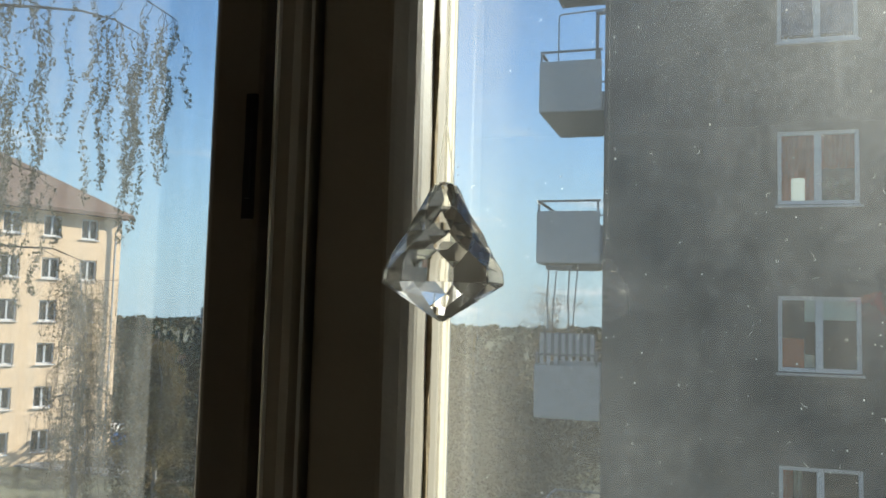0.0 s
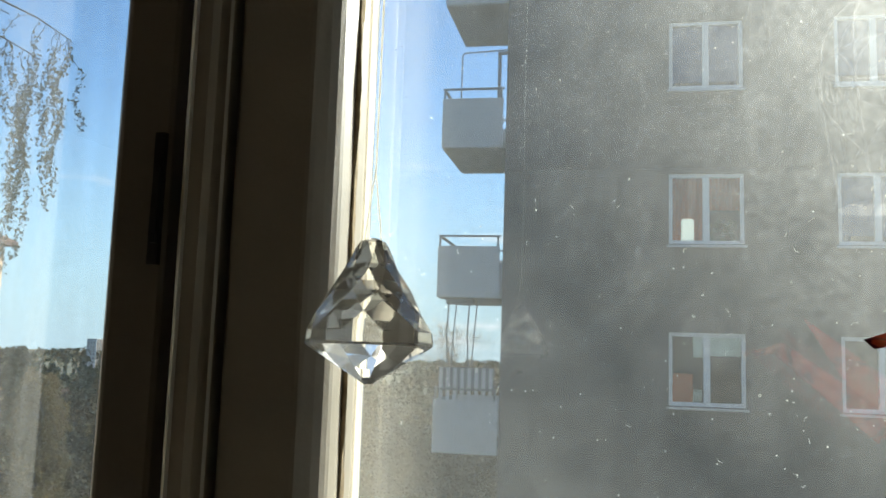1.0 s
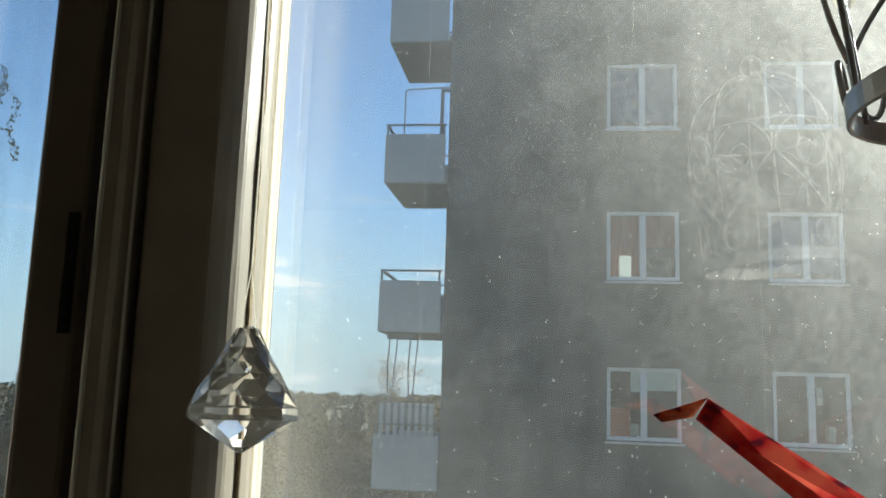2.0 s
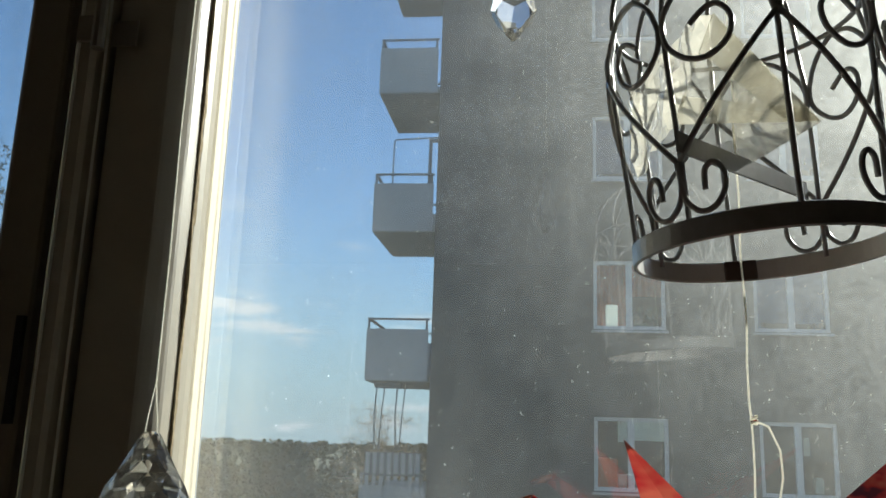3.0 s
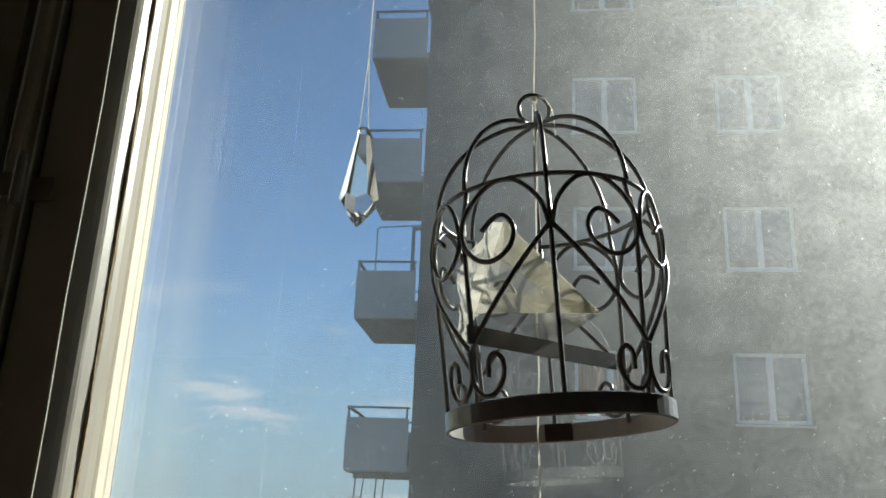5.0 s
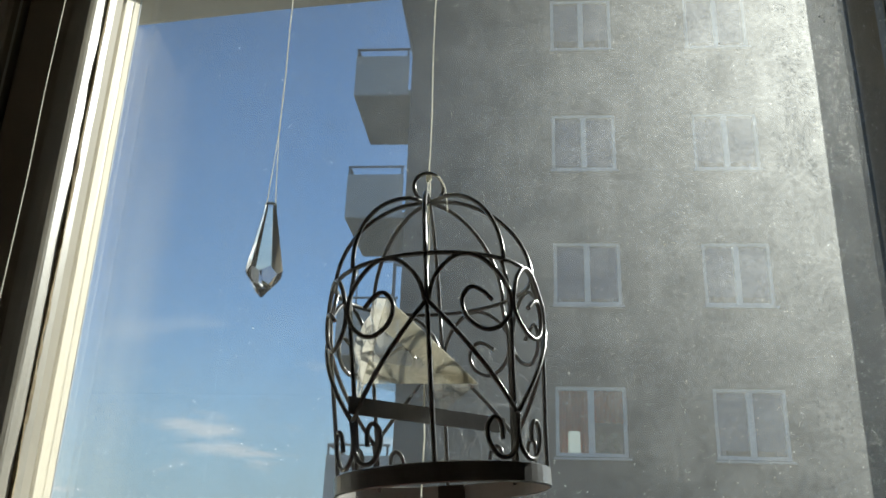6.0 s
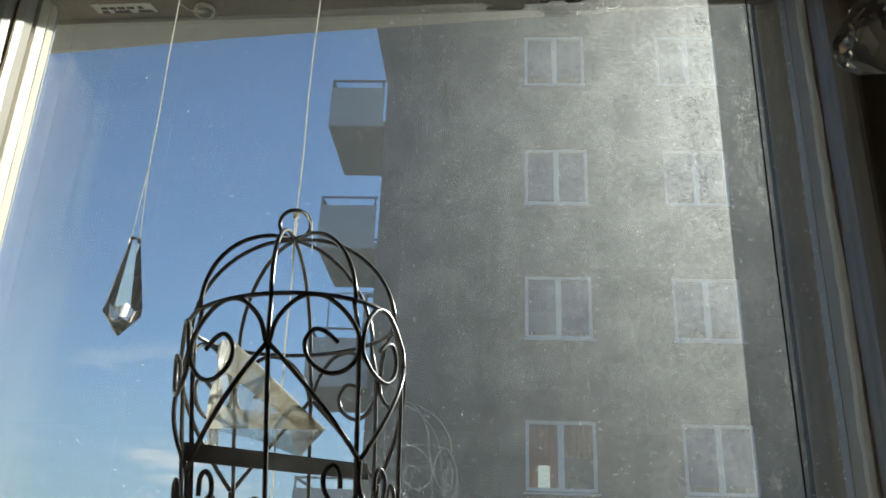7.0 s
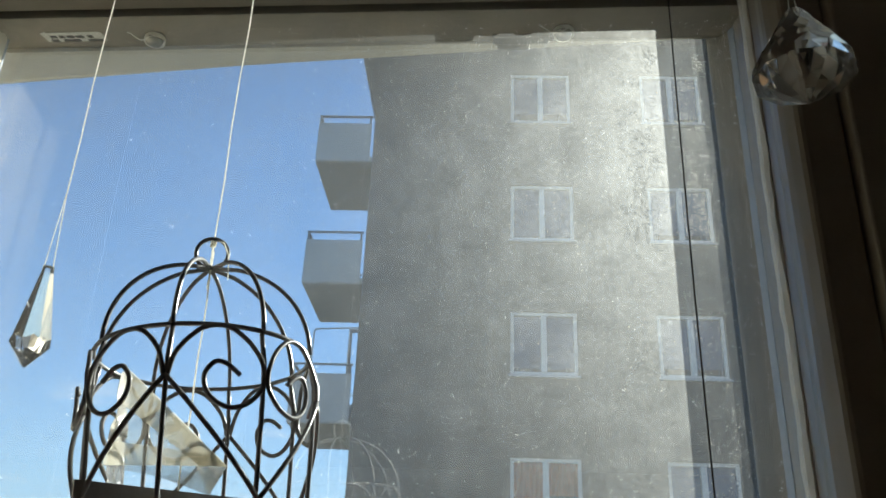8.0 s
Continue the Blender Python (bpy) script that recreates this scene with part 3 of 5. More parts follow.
# smeared dirt patches near the shaded edge
bm = bmesh.new()
spots = [(rng.uniform(0.446, 0.479), rng.choice((rng.uniform(1.6, 2.2), rng.gauss(2.12, 0.035), rng.gauss(2.05, 0.03)))) for i in range(60)]
for i in range(1700):
    if i % 3:
        sx, sz = spots[int(rng.random() ** 1.6 * 60)]
        x, z = sx + rng.gauss(0, 0.0030), sz + rng.gauss(0, 0.0055)
    else:
        x, z = rng.uniform(0.443, 0.482), rng.uniform(1.55, 2.2)
    if not 0.443 < x < 0.482 or z > 2.21:
        continue
    a, pts, r = rng.uniform(0, 6.28), [], rng.uniform(0.00005, 0.00018)
    for k in range(5):
        pts.append((x, 0.0728 + r, z))
        x, z = x + 0.0009 * math.cos(a), z + 0.0009 * math.sin(a)
        a += rng.gauss(0, 0.8)
    add_tube(bm, pts, r, 3, 0.5)
single("window_grime", bm, GRIME, "whitish scuffed grime along the pane's shaded edge", "dust", kind="stuff")


# ---- hanging ornaments ----
def faceted(rings, n, cap=True):
    """A cut stone: rings of (radius, height, half steps turned) joined by flat triangles and quads."""
    bm = bmesh.new()
    made = []
    for r, z, h in rings:
        made.append([bm.verts.new((r * math.cos((k + h / 2) * 2 * math.pi / n), r * math.sin((k + h / 2) * 2 * math.pi / n), z)) for k in range(n)])
    for (a, (ra, za, ha)), (b, (rb, zb, hb)) in zip(zip(made, rings), zip(made[1:], rings[1:])):
        for k in range(n):
            if ha == hb:
                bm.faces.new((a[k], a[(k + 1) % n], b[(k + 1) % n], b[k]))
            elif hb > ha:
                bm.faces.new((a[k], a[(k + 1) % n], b[k]))
                bm.faces.new((a[(k + 1) % n], b[(k + 1) % n], b[k]))
            else:
                bm.faces.new((a[k], b[(k + 1) % n], b[k]))
                bm.faces.new((a[k], a[(k + 1) % n], b[(k + 1) % n]))
    bm.faces.new(made[0])
    bm.faces.new(made[-1][::-1])
    return bm


def crystal_cone(place, up, label, scale=1.0, turn=0.0, thread_gap=0.0022):
    """A cone-shaped cut crystal on a double thread that hangs from up."""
    x, y, z = place
    c = thing("crystal_pendant", place, label, "crystal", "hanging crystals", turn=Matrix.Rotation(turn, 4, "Z"))
    s = scale
    part("stone", faceted([(0.0016 * s, 0.0470 * s, 0), (0.0040 * s, 0.0460 * s, 0), (0.0054 * s, 0.0440 * s, 0), (0.0090 * s, 0.0368 * s, 1), (0.0135 * s, 0.0295 * s, 0), (0.0172 * s, 0.0228 * s, 1), (0.0203 * s, 0.0168 * s, 0), (0.0207 * s, 0.0125 * s, 0), (0.0010 * s, 0.0, 0)], 10), CRYSTAL, c)
    knot = 0.047 * s + 0.022
    part("thread", tube([(-0.003 * s, 0.0, 0.0425 * s), (-thread_gap, 0, 0.052 * s), (0, 0, knot)], 0.00028, 5), COTTON, c)
    part("thread", tube([(0.003 * s, 0.0, 0.0425 * s), (thread_gap, 0, 0.052 * s), (0, 0, knot)], 0.00028, 5), COTTON, c)
    steps = 14
    part("thread", tube([(0.0004 * math.sin(i * 2.1), 0.0004 * math.cos(i * 1.7), knot + (up - z - knot) * i / steps) for i in range(steps + 1)], 0.00036, 5), COTTON, c)
    return c


HOOK = 2.4995
crystal_cone((-0.0995, -0.170, 1.5995), HOOK, "clear cone-shaped cut crystal on a thin white thread", turn=0.2)
crystal_cone((0.437, -0.255, 1.928), HOOK, "large clear cut crystal hanging in shade by the frame", 1.1, 0.5)

drop = thing("crystal_drop", (0.0618, -0.185, 1.8224), "slender clear cut-glass drop on a doubled white thread", "crystal", "hanging crystals", turn=Matrix.Rotation(0.10, 4, "Z"))
part("stone", faceted([(0.0022, 0.0552, 0), (0.0034, 0.0545, 0), (0.0034, 0.0515, 0), (0.0104, 0.0150, 0), (0.0098, 0.0118, 1), (0.0032, 0.0028, 0), (0.0006, 0.0, 0)], 6), CRYSTAL, drop)
part("thread", tube([(-0.0028, 0, 0.0530), (-0.0022, 0, 0.058), (0.0, 0, 0.099)], 0.00026, 5), COTTON, drop)
part("thread", tube([(0.0028, 0, 0.0530), (0.0022, 0, 0.058), (0.0, 0, 0.099)], 0.00026, 5), COTTON, drop)
part("thread", tube([(0.0003 * math.sin(i * 2.0), 0.0003 * math.cos(i * 1.3), 0.099 + (HOOK - 1.8224 - 0.099) * i / 16) for i in range(17)], 0.00038, 5), COTTON, drop)
part("tuft", tube([(0.0, 0, 0.290), (0.006, -0.002, 0.283), (0.012, -0.003, 0.289)], 0.0005, 5), COTTON, drop, "loose tuft of thread")

spare = thing("hanging_thread", (0.386, -0.226, 1.02 + 0.03), "single dark thread hanging straight in the shade", "thread")
part("strand", tube([(0.0005 * math.sin(i), 0, (HOOK - 1.05) * i / 20) for i in range(21)], 0.00038, 5), shader("dark_thread", (0.06, 0.055, 0.05), 0.9, fine=900), spare)
part("weight", tube([(0, 0, 0), (0, 0, 0.012), (0, 0, 0.018)], 0.004, 10, 0.4), STEEL, spare)

# -- the bird cage --
cage = thing("ornamental_bird_cage", (0.1645, -0.192, 1.7215), "small grey scrolled wire bird cage hanging on thread", "bird cage",
             turn=Euler((radians(0), radians(-4.6), 0)).to_matrix().to_4x4())
WIRE = 0.00114
BELT, DOME = 0.104, 0.1525


def cage_radius(z):
    if z <= BELT:
        return 0.0503 + 0.0034 * math.sin(min(1.0, z / 0.088) * math.pi / 2) ** 2 - (0.0034 * (z - 0.088) / 0.016 if z > 0.088 else 0)
    return 0.0503 * math.sqrt(max(0.0, 1 - ((z - BELT) / (DOME - BELT)) ** 2))


def on_cage(a, z, out=0.0):
    r = cage_radius(z) + out
    return (r * math.cos(a), r * math.sin(a), z)


def spiral(points, n=7):
    """A smooth line through points of the unrolled cage, as (angle share, height)."""
    res = []
    p = [points[0], *points, points[-1]]
    for i in range(1, len(p) - 2):
        for k in range(n):
            t = k / n
            res.append(tuple(0.5 * (2 * p[i][c] + (p[i + 1][c] - p[i - 1][c]) * t + (2 * p[i - 1][c] - 5 * p[i][c] + 4 * p[i + 1][c] - p[i + 2][c]) * t * t + (3 * p[i][c] - p[i - 1][c] - 3 * p[i + 1][c] + p[i + 2][c]) * t ** 3) for c in (0, 1)))
    return res + [points[-1]]


FRONT, STEP = radians(-87), radians(45)
# scroll from a main rib (share 0) towards the next one (share 1)
UPPER = spiral([(0.02, 0.0800), (0.10, 0.0915), (0.32, 0.1015), (0.58, 0.1030), (0.82, 0.0965), (0.96, 0.0865), (0.96, 0.0765), (0.80, 0.0685), (0.60, 0.0665), (0.42, 0.0715), (0.37, 0.0795), (0.46, 0.0855), (0.58, 0.0850), (0.72, 0.0805)])
LOWER = spiral([(0.985, 0.0300), (1.0, 0.0220), (0.96, 0.0150), (0.84, 0.0106), (0.70, 0.0115), (0.60, 0.0175), (0.60, 0.0240), (0.68, 0.0275), (0.76, 0.0250), (0.775, 0.0180)])
for k in range(8):
    a = FRONT + STEP * k
    if k % 2 == 0:
        part("rib", tube([on_cage(a, 0.006 + 0.098 * i / 12) for i in range(13)], WIRE, 7), IRON, cage, smooth=True)
    else:
        part("rib", tube([on_cage(a, 0.006 + 0.098 * i / 12, -0.0006) for i in range(13)], WIRE, 7), IRON, cage, smooth=True)
    part("dome_wire", tube([on_cage(a, BELT + (DOME - 0.0015 - BELT) * math.sin(i / 14 * math.pi / 2), 0.001) for i in range(15)] + [(0, 0, DOME)], WIRE, 7), IRON, cage, smooth=True)
    if k % 2 == 0:
        for s in (-1, 1):
            part("upper_scroll", tube([on_cage(a + s * STEP * u, z, 0.0012) for u, z in UPPER], WIRE, 7), IRON, cage, smooth=True)
            part("brace", tube([on_cage(a + s * STEP * u, 0.0800 - 0.0500 * u, 0.0014) for u in [i / 10 * 0.985 for i in range(11)]], WIRE, 7), IRON, cage, smooth=True)
            part("lower_scroll", tube([on_cage(a + s * STEP * u, z, 0.0014) for u, z in LOWER], WIRE, 7), IRON, cage, smooth=True)
part("belt", tube([on_cage(i / 48 * 2 * math.pi, BELT) for i in range(48)], WIRE, 7, closed=True), IRON, cage, smooth=True)
bm = bmesh.new()
rings = [(0.0508, 0.0), (0.0518, 0.0006), (0.0518, 0.0086), (0.0508, 0.0092), (0.0500, 0.0086), (0.0500, 0.0006)]
vs = [[bm.verts.new((r * math.cos(i / 64 * 2 * math.pi), r * math.sin(i / 64 * 2 * math.pi), z)) for r, z in rings] for i in range(64)]
for i in range(64):
    for j in range(6):
        f = bm.faces.new((vs[i][j], vs[(i + 1) % 64][j], vs[(i + 1) % 64][(j + 1) % 6], vs[i][(j + 1) % 6]))
        f.material_index = 1 if j in (3, 4, 5) else 0
part("base_ring", bm, [IRON, IRON_PALE], cage, "flat grey base band, paler inside", smooth=False)
part("magnet", box(-0.008, 0.006, 0.0470, 0.0498, 0.0002, 0.0090, 0.0006), shader("rusty_plate", (0.06, 0.04, 0.03), 0.7, fine=500), cage, "small dark plate inside the base band")
part("top_ring", tube([(0.0078 * math.cos(i / 24 * 2 * math.pi), 0.0020 * math.cos(i / 24 * 2 * math.pi), DOME + 0.0085 + 0.0085 * math.sin(i / 24 * 2 * math.pi)) for i in range(24)], 0.0011, 7, closed=True), IRON, cage, smooth=True)
# the perch, a flat bar between two ribs
a, b = Vector((-0.0355, -0.0440, 0.0370)), Vector((0.0300, 0.0410, 0.0370))
d = (b - a).normalized()
s = Vector((-d.y, d.x, 0)).normalized() * 0.0006
bm = bmesh.new()
v8 = [bm.verts.new(p + q * s + Vector((0, 0, h))) for p in (a, b) for q in (-1, 1) for h in (-0.0040, 0.0040)]
bmesh.ops.convex_hull(bm, input=v8)
part("perch", bm, IRON, cage, "flat grey perch bar across the cage")

cage_thread = thing("cage_thread", (0.1515, -0.192, 1.8905), "white cotton thread knotted to the cage's ring", "thread")
part("strand", tube([(0.0004 * math.sin(i * 1.9), 0.0004 * math.cos(i * 1.4), 0.001 + (HOOK - 1.8905) * i / 18) for i in range(19)], 0.00040, 5), COTTON, cage_thread)
part("knot", tube([(0.0012 * math.cos(i * 0.9), 0.0012 * math.sin(i * 0.9), -0.001 - 0.0002 * i) for i in range(20)], 0.0006, 5), COTTON, cage_thread, smooth=True)
part("loop_thread", tube([(0.0006, -0.001, -0.003), (0.0012, -0.0015, -0.012), (0.001, -0.001, -0.020), (0.0, 0, -0.028)], 0.00035, 5), COTTON, cage_thread)
part("loop_thread", tube([(-0.0006, 0.001, -0.003), (-0.0006, 0.0016, -0.012), (0.0, 0.001, -0.020), (0.001, 0, -0.030)], 0.00035, 5), COTTON, cage_thread)
part("loose_end", tube([(0.0015, 0, -0.0005), (0.006, -0.001, -0.003), (0.0095, -0.002, -0.010), (0.0105, -0.002, -0.018), (0.0110, -0.002, -0.024)], 0.00035, 5), COTTON, cage_thread)


def folded(name, parent, verts, faces, mat, thick, label=""):
    """Folded sheet: flat facets with a little thickness."""
    bm = bmesh.new()
    vv = [bm.verts.new(v) for v in verts]
    for f in faces:
        bm.faces.new([vv[i] for i in f])
    bmesh.ops.solidify(bm, geom=list(bm.faces), thickness=thick)
    return part(name, bm, mat, parent, label)


# a bird folded from clear film, sitting on the perch
bird = thing("film_paper_bird", (0.150, -0.192, 1.768), "folded bird of clear yellowed plastic film inside cage", "paper bird")
O = Vector((0.150, -0.192, 1.768))
L1, L2, A, B, R, C = (Vector(p) - O for p in ((0.1125, -0.1690, 1.7980), (0.1165, -0.1660, 1.7620), (0.1405, -0.2360, 1.8060), (0.1270, -0.2170, 1.7690), (0.1823, -0.2150, 1.7698), (0.1590, -0.1650, 1.7655)))
folded("front_panel", bird, [A, R, B], [(0, 1, 2)], FILM, 0.0001, "clear film panel")
n = (R - A).cross(B - A).normalized() * 0.0007
folded("folded_edge", bird, [A + n, R + n, R.lerp(B, 0.22) + n, A.lerp(B, 0.34) + n, A.lerp(R, 0.5) + n * 2], [(0, 4, 3), (4, 1, 2), (4, 2, 3)], FILM_MILKY, 0.0002, "creased doubled film edge")
folded("lower_edge", bird, [B + n, R + n, R.lerp(A, 0.12) + n, B.lerp(A, 0.26) + n], [(0, 1, 2), (0, 2, 3)], FILM_MILKY, 0.0002, "creased doubled film edge")
folded("base_panel", bird, [B, R, C, B.lerp(C, 0.5) + Vector((0, 0, 0.002))], [(0, 1, 3), (1, 2, 3)], FILM_CLEAR, 0.0001, "clear film panel")
rng = random.Random(8)
crumple, NU, NV = [], 11, 9
for i in range(NU):
    for k in range(NV):
        u, v = i / (NU - 1), k / (NV - 1)
        p = L1.lerp(A, u).lerp(L2.lerp(B, u), v)
        ridge = 0.0030 * math.sin(u * 9.0 + v * 3.0) + 0.0022 * math.sin(u * 17.0 - v * 6.0)
        peak = 0.008 * math.sin(math.pi * u) * (1 - v)
        crumple.append(p + Vector((rng.gauss(0, 0.0004) - ridge * 0.3 - peak * 0.3, rng.gauss(0, 0.0005) - ridge * 0.7, rng.gauss(0, 0.0004) + peak * 0.5)))
folded("crumpled_wing", bird, crumple, [(i * NV + k, i * NV + k + 1, i * NV + k + NV + 1) for i in range(NU - 1) for k in range(NV - 1)] + [(i * NV + k, i * NV + k + NV + 1, i * NV + k + NV) for i in range(NU - 1) for k in range(NV - 1)], FILM_CLOUDY, 0.0002, "crumpled yellowed film wing")
folded("back_panel", bird, [A, C, R, A.lerp(C, 0.5) + Vector((0.003, 0, 0.004))], [(0, 3, 2), (3, 1, 2)], FILM, 0.0001, "clear film panel")
bird_thread = thing("crane_thread", (0.1565, -0.195, 1.585), "white thread with a knotted loop under the cage", "thread")
part("strand", tube([(0.0004 * math.sin(i * 1.7) - 0.004 * i / 22, 0.0004 * math.cos(i * 1.1) + 0.003 * i / 22, 0.298 * i / 22) for i in range(23)], 0.00042, 5), COTTON, bird_thread)
part("knot", tube([(0.0010 * math.cos(i * 0.9), 0.0010 * math.sin(i * 0.9), 0.0715 + 0.0002 * i) for i in range(16)], 0.0006, 5), COTTON, bird_thread, smooth=True)
part("loose_end", tube([(0.0008, 0, 0.0725), (0.005, -0.001, 0.0705), (0.0085, -0.002, 0.062), (0.0090, -0.002, 0.052), (0.0075, -0.001, 0.043), (0.0070, -0.001, 0.036), (0.006, -0.001, 0.028)], 0.00042, 5), COTTON, bird_thread)

# the red paper crane below it
crane = thing("red_paper_crane", (0.1565, -0.195, 1.560), "folded red patterned origami paper crane on a thread", "paper crane")
O = Vector((0.1565, -0.195, 1.560))
ax, side = Vector((-0.913, 0.408, 0)), Vector((-0.408, -0.913, 0))


def crane_at(f, s, z):
    return ax * f + side * s + Vector((0, 0, z))


folded("body", crane, [crane_at(0.032, 0, 0.010), crane_at(-0.032, 0, 0.010), crane_at(0, 0.017, 0.022), crane_at(0, -0.017, 0.022), crane_at(0, 0, 0.030), crane_at(0, 0, -0.004)],
       [(0, 2, 4), (0, 4, 3), (1, 4, 2), (1, 3, 4), (0, 5, 2), (0, 3, 5), (1, 2, 5), (1, 5, 3)], RED_PAPER, 0.0002)
for s in (1, -1):
    tip = Vector((0.1037, -0.2819, 1.6486)) - O if s > 0 else Vector((0.2430, -0.1000, 1.6520)) - O
    folded("wing", crane, [crane_at(0.028, s * 0.007, 0.018), crane_at(-0.030, s * 0.007, 0.018), tip, crane_at(0.002, s * 0.050, 0.047), crane_at(0.0, s * 0.012, 0.030)],
           [(0, 3, 4), (0, 2, 3), (1, 4, 3), (1, 3, 2)], RED_PAPER, 0.0003, "upturned pointed red paper wing")
bend, beak = Vector((0.0680, -0.1510, 1.6238)) - O, Vector((0.0514, -0.1497, 1.6178)) - O
folded("neck", crane, [crane_at(0.022, 0.008, 0.020), crane_at(0.022, -0.008, 0.020), bend + Vector((0.003, 0.001, 0.0010)), bend + Vector((-0.002, -0.0035, -0.0065)), bend + Vector((-0.001, 0.0035, -0.0065)), crane_at(0.026, 0, 0.002)],
       [(0, 2, 3), (1, 4, 2), (0, 3, 5), (1, 5, 4)], RED_PAPER, 0.0003)
folded("head", crane, [bend + Vector((0.003, 0.001, 0.0014)), bend + Vector((-0.003, -0.0042, -0.0058)), bend + Vector((-0.002, 0.0042, -0.0058)), beak + Vector((0, 0, 0.0006)), beak + Vector((0.0030, 0, -0.0022))],
       [(0, 1, 3), (0, 3, 2), (1, 4, 3), (2, 3, 4), (1, 2, 4)], paper("orange_paper", (0.62, 0.20, 0.10), (0.74, 0.42, 0.26), 160.0), 0.0003, "orange folded paper beak")
folded("tail", crane, [crane_at(-0.020, 0.007, 0.020), crane_at(-0.020, -0.007, 0.020), crane_at(-0.095, 0, 0.070), crane_at(-0.026, 0, 0.004)],
       [(0, 3, 2), (1, 2, 3), (0, 2, 1)], RED_PAPER, 0.0003)

# ---- outside ----
# sloping fabric of a rolled-up awning over the window
aw = thing("window_awning", (0.15, 0.066, 2.224), "beige canvas awning hanging just above the window outside", "awning")
bm = bmesh.new()
lo = [bm.verts.new(p) for p in ((-0.95, 0.002, -0.010), (0.55, 0.002, -0.002), (0.55, 0.215, 0.196), (-0.95, 0.215, 0.082))]
hi = [bm.verts.new(v.co + Vector((0, 0, 0.012))) for v in lo]
bm.faces.new(lo)
bm.faces.new(hi[::-1])
for i in range(4):
    bm.faces.new((lo[i], lo[(i + 1) % 4], hi[(i + 1) % 4], hi[i]))
part("canvas", bm, shader("awning_canvas", (0.52, 0.47, 0.37), 0.9, vary=0.12, scale=7, fine=500, bump=0.2), aw)
part("front_bar", tube([(-0.95, 0.216, 0.086), (-0.2, 0.216, 0.143), (0.55, 0.216, 0.200)], 0.006, 8), CREAM, aw)

# ---- the grey apartment house opposite ----
TH, FD = 0.0370, 14.872
S = 2.75
HOUSE = Matrix.Rotation(TH, 4, "Z") @ Matrix.Translation((0, FD, 0))
HX0, HX1, TOP = -2.0, 9.6, 14.2
house = new("apartment_house")
house.matrix_world = HOUSE
tagged(house, "grey rendered apartment house with white windows, balconies", "apartment house")
COLS = (0.865, 3.612)
WW, WH = 1.272, 1.251
Z0 = 2.154
ROWS = range(-3, 5)
holes = [(c + 0.01, c + WW - 0.01, Z0 + k * S - WH + 0.01, Z0 + k * S - 0.01) for c in COLS for k in ROWS]
part("front_wall", wall_with_holes(HX0, HX1, GROUND, TOP, 0.0, 0.32, holes), PLASTER, house)
part("side_wall", wall_with_holes(0, 11.0, GROUND, TOP, 0, 0.3, [(0.5 + 2.6, 4.0, k * S + 1.4, k * S + 3.5) for k in range(-3, 4)]), PLASTER, house).matrix_basis = Matrix.Translation((HX0 + 0.3, 0.322, 0)) @ Matrix.Rotation(radians(90), 4, "Z")
part("side_wall", box(HX1 - 0.3, HX1, 0.322, 11.3, GROUND, TOP), PLASTER, house)
part("back_wall", box(HX0 + 0.302, HX1 - 0.302, 11.0, 11.3, GROUND, TOP), PLASTER, house)
part("roof", box(HX0 - 0.42, HX1 + 0.35, -0.30, 11.6, TOP, TOP + 0.28, 0.02), SLAB, house, "flat projecting concrete roof edge")
bm = profile([(HX0 - 0.002, 12.20), (HX0 - 0.002, TOP), (HX0 - 0.42, TOP), (HX0 - 0.36, 13.5)], "z", 0.0, 11.0)
for v in bm.verts:
    v.co = Vector((v.co.x, v.co.z + 0.004, v.co.y))
part("eaves_cove", bm, PLASTER, house)
# Solid block, coloured dark in place of the shade inside the rooms.
part("core", box(HX0 + 0.4, HX1 - 0.4, 3.4, 10.9, GROUND, TOP - 0.1), ROOM_GLOOM, house, "solid dark block standing for unlit rooms behind the windows")
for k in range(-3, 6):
    part("floor_slab", box(HX0 + 0.32, HX1 - 0.32, 0.33, 3.39, Z0 + k * S - WH - 1.02, Z0 + k * S - WH - 0.80), ROOM_GLOOM, house)


# Blue of mirrored sky, put into the colour of sheets behind the glass.
SKY_SHEEN = shader("sky_sheen_blue", (0.05, 0.125, 0.25), 0.8, vary=0.1, scale=3, fine=60)


LIT_SHADE = shader("lit_lamp_shade", (0.80, 0.74, 0.58), 0.8, vary=0.05, scale=5, fine=80)
LIT_SHADE.node_tree.nodes["Principled BSDF"].inputs["Emission Color"].default_value = (1.0, 0.92, 0.72, 1)
LIT_SHADE.node_tree.nodes["Principled BSDF"].inputs["Emission Strength"].default_value = 0.32


